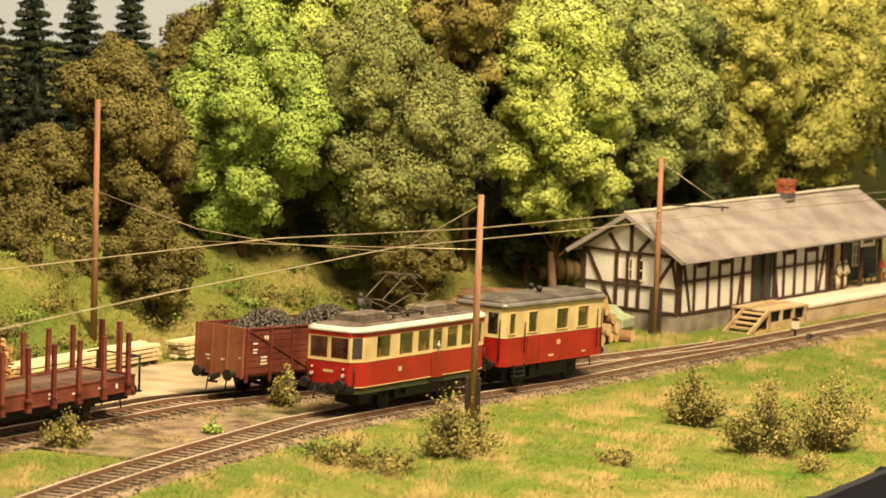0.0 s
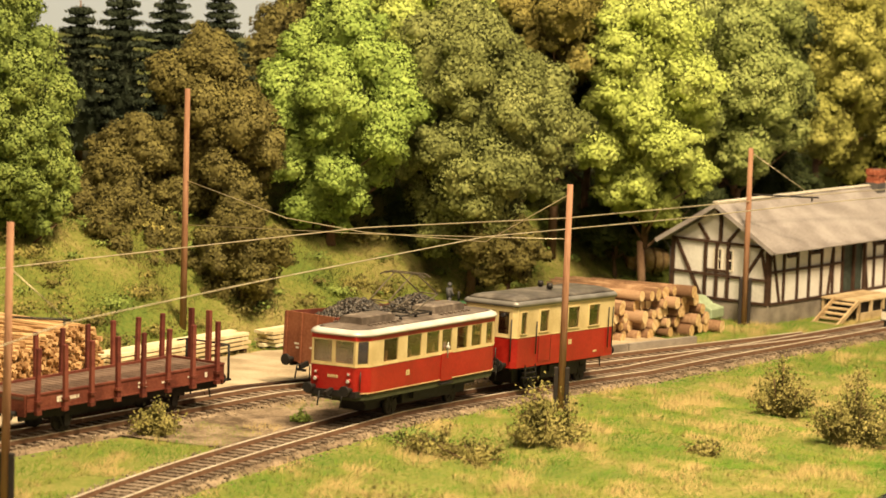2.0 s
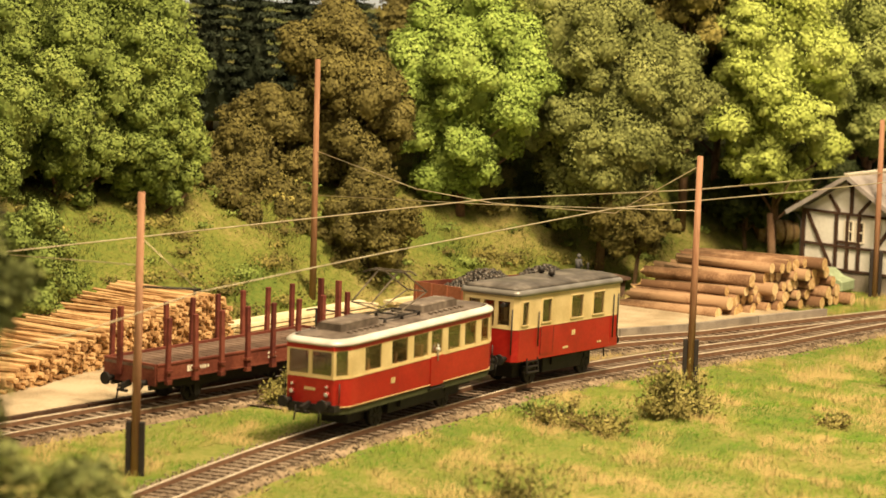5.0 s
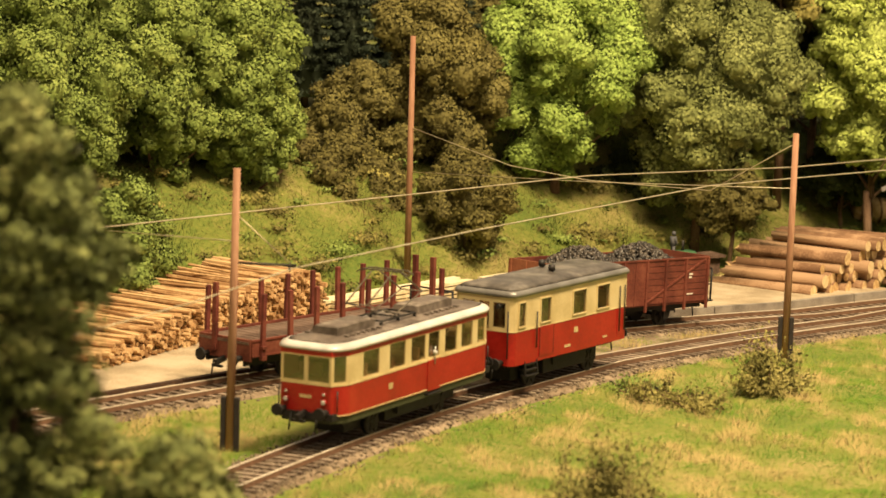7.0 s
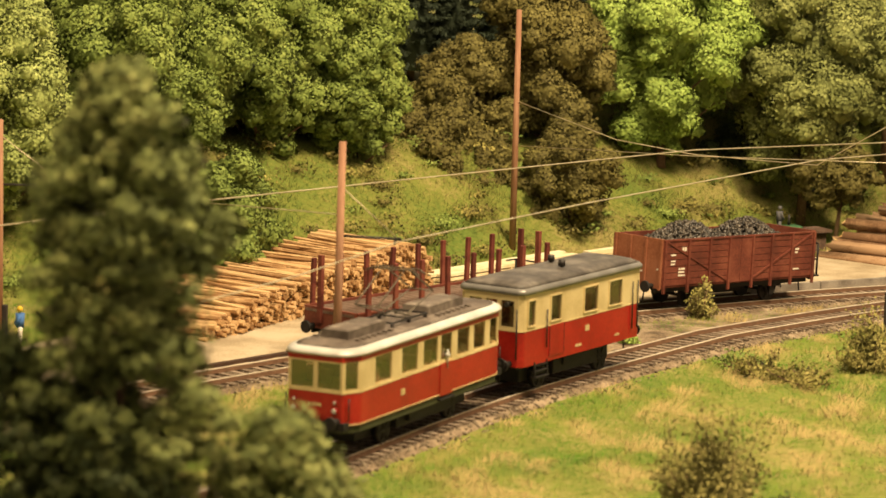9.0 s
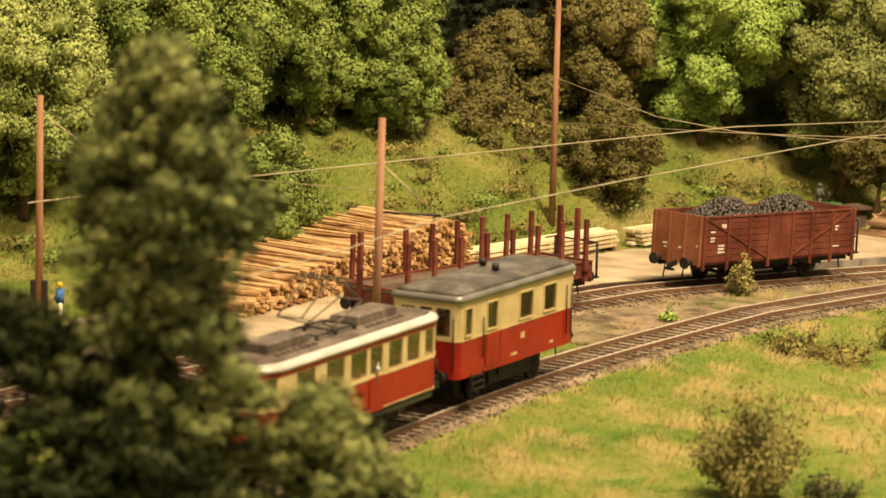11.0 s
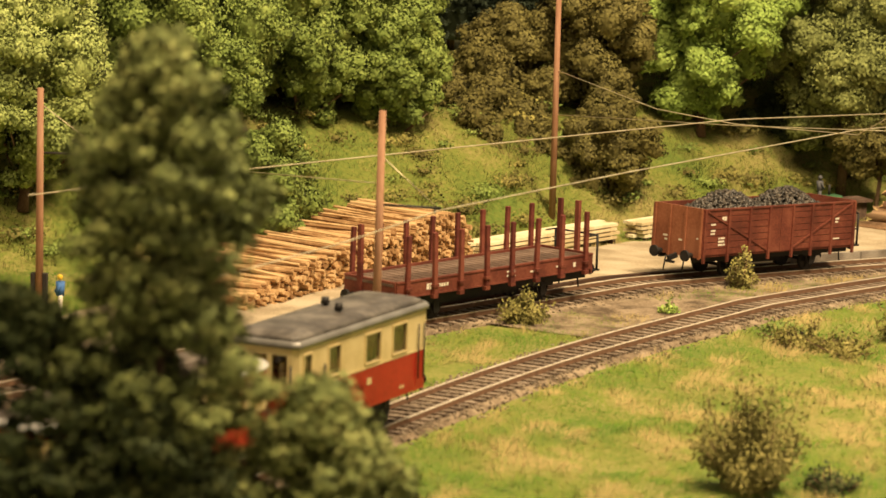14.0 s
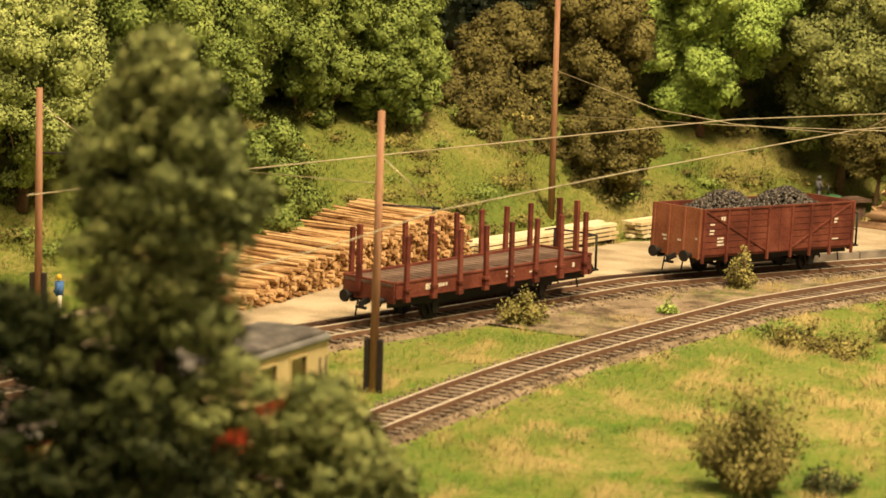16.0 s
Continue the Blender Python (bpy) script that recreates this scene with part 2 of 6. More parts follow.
def mesh_arrays(name, verts, faces, mat, smooth=False, lobe=None, dry=None):
    """A mesh from numpy arrays, in millimetres; faces all of one size."""
    me = bpy.data.meshes.new(name)
    nv, nf, k = len(verts), len(faces), faces.shape[1]
    me.vertices.add(nv), me.loops.add(nf * k), me.polygons.add(nf)
    me.vertices.foreach_set("co", (verts * MM).astype(np.float32).ravel())
    me.loops.foreach_set("vertex_index", faces.astype(np.int32).ravel())
    me.polygons.foreach_set("loop_start", np.arange(0, nf * k, k, dtype=np.int32))
    if smooth:
        me.polygons.foreach_set("use_smooth", np.ones(nf, dtype=bool))
    me.update(calc_edges=True)
    me.validate()
    if lobe is not None:
        me.attributes.new("lobe", "FLOAT_VECTOR", "POINT").data.foreach_set("vector", lobe.astype(np.float32).ravel())
    if dry is not None:
        me.attributes.new("dry", "FLOAT", "POINT").data.foreach_set("value", dry.astype(np.float32).ravel())
    me.materials.append(mat)
    return new(name, me)


def spline(points, rounds=2, steps=12):
    """A smoothed line through points, and the length along it."""
    p = np.array(points, float)
    for _ in range(rounds):
        q = p.copy()
        q[1:-1] = (p[:-2] + 2 * p[1:-1] + p[2:]) / 4
        p = q
    out = []
    for i in range(len(p) - 1):
        a, b, c, d = p[max(i - 1, 0)], p[i], p[i + 1], p[min(i + 2, len(p) - 1)]
        for u in np.linspace(0, 1, steps, endpoint=False):
            out.append(0.5 * (2 * b + (c - a) * u + (2 * a - 5 * b + 4 * c - d) * u * u + (3 * b - a - 3 * c + d) * u ** 3))
    out.append(p[-1])
    out = np.array(out)
    return out, np.r_[0, np.cumsum(np.hypot(*np.diff(out, axis=0).T))]


def along(line, s):
    c, run = line
    return np.array((np.interp(s, run, c[:, 0]), np.interp(s, run, c[:, 1])))


def heading(line, s):
    s = min(max(s, 3), line[1][-1] - 3)
    d = along(line, s + 2) - along(line, s - 2)
    return d / np.linalg.norm(d)


MAIN = spline([(420, 2180), (284, 1998), (218, 1910), (150, 1822), (101, 1762), (65, 1713), (26, 1651), (-19, 1574), (-45, 1521), (-69, 1472), (-92, 1428), (-114, 1386),
               (-134, 1343), (-153, 1298), (-170, 1250), (-186, 1200), (-202, 1150), (-219, 1100), (-236, 1050), (-253, 1000), (-271, 950), (-290, 900), (-330, 800), (-372, 700), (-420, 600)])
SIDING = spline([(218, 1910), (187, 1873), (150, 1836), (112, 1802), (66, 1760), (30, 1724), (-21, 1663), (-65, 1608), (-109, 1548), (-150, 1492), (-182, 1443), (-216, 1394),
                 (-245, 1356), (-262, 1331), (-290, 1290), (-325, 1235), (-360, 1175)])


def lie(x, y):
    """The rail level: flat, then falling gently towards the station."""
    return -0.045 * np.clip(0.6 * x + 0.8 * y - 1152, 0, 250)


def line_distance(line, x, y):
    """Distance to a line, and on which side (positive: the far side, away from the viewers)."""
    c = line[0][::3]
    d = np.diff(c, axis=0)
    best, side = np.full(x.shape, 1e9), np.zeros(x.shape)
    for (px, py), (dx, dy) in zip(c[:-1], d):
        u = np.clip(((x - px) * dx + (y - py) * dy) / (dx * dx + dy * dy), 0, 1)
        ex, ey = x - px - u * dx, y - py - u * dy
        q = np.hypot(ex, ey)
        near = q < best
        best = np.where(near, q, best)
        side = np.where(near, np.sign(dy * ex - dx * ey), side)
    return best, side


FOOT = spline([(420, 2450), (200, 2200), (100, 2075), (20, 1965), (-60, 1865), (-146, 1755), (-215, 1660), (-300, 1575), (-420, 1490), (-700, 1250)])
EDGE_O, EDGE_E, EDGE_N = np.array((151.0, 1335.0)), np.array((0.407, 0.913)), np.array((-0.913, 0.407))


def lumps(x, y, k):
    return np.sin(x * k + 1.3 * np.sin(y * k * 0.7)) * np.cos(y * k * 1.13 + 0.7 * np.sin(x * k * 0.9))


def ground_z(x, y):
    """The height of the ground."""
    x, y = np.asarray(x, float), np.asarray(y, float)
    z = lie(x, y) - 4.6
    foot, side = line_distance(FOOT, x, y)
    up = np.where(side > 0, foot, 0)
    bank = 0.72 * np.clip(up, 0, 90) + 0.16 * np.clip(up - 90, 0, 250)
    z = z + bank * (1 - np.exp(-up / 18)) + np.where(up > 0, 1.6 * lumps(x, y, 0.09) * np.clip(up / 30, 0, 1), 0)
    track = np.minimum(line_distance(MAIN, x, y)[0], line_distance(SIDING, x, y)[0])
    away = np.clip((track - 18) / 40, 0, 1)
    front = np.where(line_distance(MAIN, x, y)[1] < 0, 1.0, 0.0)
    return z + away * front * (1.8 * lumps(x, y, 0.055) + 0.8 * lumps(y, x, 0.13))


def gz(x, y):
    return float(ground_z(np.array([x]), np.array([y]))[0])


# ---- the ground ----
def build_ground():
    us, vs = np.arange(-900, 1500, 7.5), np.arange(0, 1250, 7.5)
    u, v = np.meshgrid(us, vs, indexing="ij")
    x, y = EDGE_O[0] + u * EDGE_E[0] + v * EDGE_N[0], EDGE_O[1] + u * EDGE_E[1] + v * EDGE_N[1]
    z = ground_z(x.ravel(), y.ravel())
    verts = np.stack((x.ravel(), y.ravel(), z), 1)
    i, j = np.meshgrid(np.arange(len(us) - 1), np.arange(len(vs) - 1), indexing="ij")
    a = (i * len(vs) + j).ravel()
    faces = np.stack((a, a + len(vs), a + len(vs) + 1, a + 1), 1)
    ob = mesh_arrays("ground", verts, faces, M_GROUND, smooth=True)
    tagged(ob, "grass-flocked model landscape of meadow and wooded bank", "ground", kind="structure")
    bm = bmesh.new()
    p, q = EDGE_O - 900 * EDGE_E, EDGE_O + 1500 * EDGE_E
    for a, b in zip(np.linspace(0, 1, 60)[:-1], np.linspace(0, 1, 60)[1:]):
        c, d = p + (q - p) * a - EDGE_N * 2, p + (q - p) * b - EDGE_N * 2
        vs4 = []
        for e in (c, d):
            top = gz(*(e + EDGE_N * 4)) + 0.6
            for off, h in ((0, top), (-5, top), (-5, -400), (0, -400)):
                w = e + EDGE_N * off
                vs4.append(bm.verts.new((w[0], w[1], h)))
        for k in range(4):
            bm.faces.new((vs4[k], vs4[(k + 1) % 4], vs4[4 + (k + 1) % 4], vs4[4 + k]))
    bmesh.ops.remove_doubles(bm, verts=bm.verts[:], dist=0.01)
    tagged(part("fascia_board", bm, M_FASCIA), "dark blue painted board along the layout's front edge", "fascia", kind="structure")
    bm = bmesh.new()
    box(bm, -3500, 3500, -2500, 3600, -1010, -1000)
    tagged(part("floor", bm, M_FLOOR), "plain dark exhibition hall floor", "floor", kind="structure")
    # pale board behind the landscape
    bm = bmesh.new()
    box(bm, -1500, 1500, 2900, 2910, -400, 900)
    tagged(part("backdrop", bm, M_SKYBOARD), "plain pale grey sky board behind the wooded bank", "backdrop", kind="structure")


def build_yard():
    """A strip of pale gravel between the siding and the bank."""
    run = np.arange(150, SIDING[1][-1] - 4, 6.0)
    offs = np.array((15, 22, 40, 60, 80, 100, 112.0))
    verts = []
    for k, s in enumerate(run):
        p, d = along(SIDING, s), heading(SIDING, s)
        n = np.array((d[1], -d[0]))
        for o in offs:
            w = o + (4 * math.sin(s * 0.07) if o > 90 else 0)
            q = p + n * w
            verts.append((q[0], q[1], float(lie(q[0], q[1])) - 2.2 + 0.25 * math.sin(s * 0.3 + o)))
    m = len(offs)
    faces = [(a * m + b, a * m + b + 1, (a + 1) * m + b + 1, (a + 1) * m + b) for a in range(len(run) - 1) for b in range(m - 1)]
    tagged(mesh_arrays("yard_gravel", np.array(verts), np.array(faces), M_GRAVEL, True), "pale sandy gravel of the loading yard", "gravel yard", kind="structure")


build_ground()
build_yard()


# ---- tracks ----
def sweep(line, s0, s1, off, w0, w1, z0, z1, step=5.0):
    """A bar that follows a track line: width w0 at its foot z0, w1 at its top z1."""
    bm = bmesh.new()
    rings = []
    for s in np.arange(s0, min(s1, line[1][-1] - 3), step):
        p, d = along(line, s), heading(line, s)
        n = np.array((d[1], -d[0]))
        zb = float(lie(*p))
        rings.append([bm.verts.new((*(p + n * (off + o)), zb + z)) for o, z in ((-w0 / 2, z0), (w0 / 2, z0), (w1 / 2, z1), (-w1 / 2, z1))])
    for a, b in zip(rings[:-1], rings[1:]):
        for k in range(4):
            bm.faces.new((a[k], a[(k + 1) % 4], b[(k + 1) % 4], b[k]))
    bm.faces.new(rings[0]), bm.faces.new(rings[-1][::-1])
    return bm


def build_track(line, s0, s1, label):
    top = thing("railway_track", 0, 0, 0, 0, label, "railway track", "tracks", "structure")
    for off in (-8.75, 8.75):
        r = part("rail", sweep(line, s0, s1, off, 1.6, 0.9, -2.1, -0.25), M_RAILSIDE, top)
        part("rail_head", sweep(line, s0, s1, off, 0.95, 0.95, -0.25, 0.0), M_RAIL, r, "shiny worn rail head")
    part("ballast_bed", sweep(line, s0, s1, 0, 44, 32, -5.6, -3.2), M_BED, top, "grey-brown ballast bed")
    return top


def sleepers(line, top, s0, s1):
    rng = random.Random(3)
    first = None
    for s in np.arange(s0, min(s1, line[1][-1] - 3), 6.6):
        p, d = along(line, s), heading(line, s)
        m = pose(p[0] * MM, p[1] * MM, (float(lie(*p)) - 2.7) * MM, 0, 0, math.degrees(math.atan2(d[1], d[0])) + rng.uniform(-1.5, 1.5))
        if first is None:
            bm = bmesh.new()
            box(bm, -1.5, 1.5, -14.5, 14.5, -0.9, 0.6)
            first = part("sleeper", bm, M_SLEEPER, top)
            first.matrix_basis = m
        else:
            share("sleeper", first, m, top)


main_track = build_track(MAIN, 60, 1800, "curved single main line with dark sleepers in ballast")
siding_track = build_track(SIDING, 70, 1010, "siding track with rusty rails beside the loading yard")

# ---- the loading edge along the siding ----
def build_kerb():
    top = thing("loading_edge", 0, 0, 0, 0, "dark timber and concrete edge along the siding", "kerb", "", "structure")
    for k, s in enumerate(np.arange(150, SIDING[1][-1] - 60, 55.0)):
        part("kerb_beam", sweep(SIDING, s, s + 54.2, 19.5, 3.2, 3.0, -4.6, -0.6 if s > 330 else 2.2, 6.0), M_PLINTH if s < 330 else M_TIMBER, top)


build_kerb()


# ---- wooden poles and overhead wire ----
def build_pole(x, y, top, foot, lean, arm=None, label=""):
    """A round wooden mast between two tarred stub posts. arm: (dx, dy, z of arm, z of stay)."""
    z = gz(x, y) - 1.0
    t = thing("catenary_pole", x, y, 0, 0, label or "round brown wooden pole between two dark tarred stub posts", "pole", "catenary poles")
    bm = bmesh.new()
    rod(bm, (0, 0, z), (lean, 0, top), 1.9, 1.45, 12)
    part("mast", bm, M_POLE, t)
    for sx in (-2.7, 2.7) if foot else ():
        bm = bmesh.new()
        box(bm, sx - 1.1, sx + 1.1, -1.3, 1.3, z, foot)
        part("stub_post", bm, M_TAR_AND_SHADE, t, "dark tarred stub post", 0.25)
    if arm:
        dx, dy, za, zs = arm
        l = lean * za / top
        bm = bmesh.new()
        rod(bm, (l, 0, za), (l + dx, dy, za - 1.0), 0.55, 0.5, 8)
        part("arm", bm, M_IRON, t, "thin dark iron bracket arm")
        bm = bmesh.new()
        rod(bm, (l, 0, zs), (l + dx * 0.93, dy * 0.93, za - 0.6), 0.22, 0.22, 6)
        part("stay", bm, M_WIRE, t, "thin stay wire")
        bm = bmesh.new()
        for k in range(3):
            rod(bm, (l + dx * 0.9, dy * 0.9, za - 0.9 - k * 0.9), (l + dx * 0.9, dy * 0.9, za - 1.6 - k * 0.9), 0.8 - 0.1 * k, 0.55, 8)
        part("insulator", bm, M_IRON, t, "small dark insulator")
    return t


build_pole(-184, 1736, 128.7, 0, 0, None, "tall round brown wooden pole on the wooded bank")
build_pole(21, 1555, 101.7, 12, 1.0)
build_pole(-203, 1256, 109.8, 17.5, 1.0, (24, 5, 72.0, 92.0))
build_pole(134, 1918, 90.4, 12, 0, (42, 3, 62.6, 88.0))
build_pole(-375, 1378, 98.9, 16, 0, (30, 10, 70.0, 92.0))


def build_wire(name, points, r, label):
    """One connected thin tube through the points."""
    bm = bmesh.new()
    pts = [Vector(p) for p in points]
    rings = []
    for k, p in enumerate(pts):
        d = (pts[min(k + 1, len(pts) - 1)] - pts[max(k - 1, 0)]).normalized()
        x = d.cross(Vector((0, 0, 1))).normalized()
        y = x.cross(d)
        rings.append([bm.verts.new(p + (x * math.cos(i * math.tau / 6) + y * math.sin(i * math.tau / 6)) * r) for i in range(6)])
    for a, b in zip(rings[:-1], rings[1:]):
        for i in range(6):
            bm.faces.new((a[i], a[(i + 1) % 6], b[(i + 1) % 6], b[i])).smooth = True
    bm.faces.new(rings[0][::-1]), bm.faces.new(rings[-1])
    tagged(part(name, bm, M_WIRE), label, "overhead wire", "overhead wires")


def hung(*pts):
    return [(x, y, float(lie(x, y)) + 70) for x, y in pts]


WIRE_MAIN = hung((287, 2035), (176, 1919), (89, 1810), (-19, 1659), (-117, 1398), (-179, 1261), (-202, 1168), (-260, 990))
WIRE_SIDING = hung((292, 2081), (183, 1971), (23, 1792), (-83, 1670), (-204, 1454), (-277, 1355), (-345, 1250))
build_wire("contact_wire", WIRE_MAIN, 0.30, "taut pale copper contact wire over the main line")
build_wire("contact_wire", WIRE_SIDING, 0.30, "taut pale copper contact wire over the siding")
build_wire("span_wire", [(-184, 1736, 79), (-125, 1684, 66), (-83, 1670, 61.5), (-19, 1625, 64), (22, 1555, 97)], 0.22, "thin slack span wire between two poles")
build_wire("span_wire", [(-184, 1736, 54.5), (-83, 1668, 61), (21, 1555, 75)], 0.2, "thin straight span wire between two poles")
build_wire("span_wire", [(-203, 1256, 80.6), (-277, 1355, 69)], 0.2, "thin pull-off wire from a pole")


# ---- railcar and trailer ----
def wall_strip(bm, p0, p1, z0, z1, th, holes):
    """An upright wall from p0 to p1 with openings (a, b, za, zb) measured along it."""
    p0, p1 = Vector((*p0, 0)), Vector((*p1, 0))
    d = (p1 - p0)
    length = d.length
    d.normalize()
    n = Vector((-d.y, d.x, 0)) * th

    def block(a, b, za, zb):
        if b - a < 0.01 or zb - za < 0.01:
            return
        q = [p0 + d * a, p0 + d * b, p0 + d * b + n, p0 + d * a + n]
        lo, hi = [bm.verts.new((v.x, v.y, za)) for v in q], [bm.verts.new((v.x, v.y, zb)) for v in q]
        for k in range(4):
            bm.faces.new((lo[k], lo[(k + 1) % 4], hi[(k + 1) % 4], hi[k]))
        bm.faces.new(lo[::-1]), bm.faces.new(hi)

    at = 0.0
    for a, b, za, zb in sorted(holes):
        block(at, a, z0, z1), block(a, b, z0, za), block(a, b, zb, z1)
        at = b
    block(at, length, z0, z1)


def pane(p0, p1, a, b, za, zb, inset, parent, name="window_pane"):
    p0, p1 = Vector((*p0, 0)), Vector((*p1, 0))
    d = (p1 - p0).normalized()
    n = Vector((-d.y, d.x, 0))
    bm = bmesh.new()
    q = [p0 + d * a + n * inset, p0 + d * b + n * inset, p0 + d * b + n * (inset + 0.25), p0 + d * a + n * (inset + 0.25)]
    lo, hi = [bm.verts.new((v.x, v.y, za)) for v in q], [bm.verts.new((v.x, v.y, zb)) for v in q]
    for k in range(4):
        bm.faces.new((lo[k], lo[(k + 1) % 4], hi[(k + 1) % 4], hi[k]))
    bm.faces.new(lo[::-1]), bm.faces.new(hi)
    ob = part(name, bm, M_GLASS, parent)
    ob.visible_shadow = False
    return ob


def inset_outline(outline, k):
    """The outline drawn in by about k on all sides."""
    mx, my = max(abs(x) for x, y in outline), max(abs(y) for x, y in outline)
    return [(x * (mx - k) / mx, y * (my - k) / my) for x, y in outline]


def layers(bm, rings):
    """Closed shell through rings of (outline, z); smooth."""
    made = [[bm.verts.new((x, y, z)) for x, y in o] for o, z in rings]
    n = len(made[0])
    for a, b in zip(made[:-1], made[1:]):
        for k in range(n):
            f = bm.faces.new((a[k], a[(k + 1) % n], b[(k + 1) % n], b[k]))
            f.smooth = True
    bm.faces.new(made[0][::-1])
    f = bm.faces.new(made[-1])
    f.smooth = True


def rounded(outline, r, n=3):
    """The outline with its corners rounded off."""
    out = []
    m = len(outline)
    for i in range(m):
        p, a, b = Vector(outline[i]), Vector(outline[i - 1]), Vector(outline[(i + 1) % m])
        u, v = (a - p), (b - p)
        k = min(r, u.length * 0.45, v.length * 0.45)
        s, e = p + u.normalized() * k, p + v.normalized() * k
        for j in range(n + 1):
            t = j / n
            q = s * (1 - t) ** 2 + p * 2 * t * (1 - t) + e * t * t
            out.append((q.x, q.y))
    return out


def wheelset(parent, x, r=5.2):
    bm = bmesh.new()
    for y in (-8.2, 8.2):
        rod(bm, (0, y - 1.2, 0), (0, y + 1.2, 0), r, r, 20)
        rod(bm, (0, y - 1.6, 0), (0, y - 1.2 if y < 0 else y + 1.5, 0), r * 0.45, r * 0.45, 10)
    rod(bm, (0, -9, 0), (0, 9, 0), 0.9, 0.9, 8)
    for y in (-9.6, 9.6):
        for k in range(6):
            a = k * math.tau / 6
            bar(bm, (math.cos(a) * 1.0, y, math.sin(a) * 1.0), (math.cos(a) * r * 0.8, y, math.sin(a) * r * 0.8), 0.5)
    ob = part("wheelset", bm, M_BLACK, parent, "black spoked wheels on an axle")
    ob.matrix_basis = pose(x * MM, 0, r * MM)
    return ob


def buffers(parent, x, way, z=12.0, y=10.0, ring=2.7):
    for sy in (-y, y):
        bm = bmesh.new()
        rod(bm, (x, sy, z), (x + way * 5.0, sy, z), 1.3, 1.3, 10)
        rod(bm, (x + way * 5.0, sy, z), (x + way * 6.0, sy, z), ring, ring * 0.94, 16)
        part("buffer", bm, M_BLACK, parent, "black round buffer")


def hooks(parent, x, way):
    bm = bmesh.new()
    bar(bm, (x, 0, 11), (x + way * 6, 0, 9.5), 1.6, 2.4)
    bar(bm, (x + way * 5, -3, 8), (x + way * 5, 3, 8), 1.2)
    for sy in (-6, 6):
        rod(bm, (x + way * 1, sy, 10), (x + way * 2.4, sy, 3.0), 0.4, 0.4, 6)
    part("coupling", bm, M_BLACK, parent, "black hook coupling and hoses")


def bars(parent, name, x, y, z, widths, h, face, mat, gap=0.4):
    """A row of plain bars in place of writing, on a wall facing +y ('y') or +x ('x')."""
    bm = bmesh.new()
    at = 0.0
    for w in widths:
        if face == "y":
            box(bm, x - at - w, x - at, y - 0.05, y + 0.06, z, z + h)
        else:
            box(bm, x - 0.05, x + 0.06, y + at, y + at + w, z, z + h)
        at += w + gap
    part(name, bm, mat, parent, "small pale lettering")


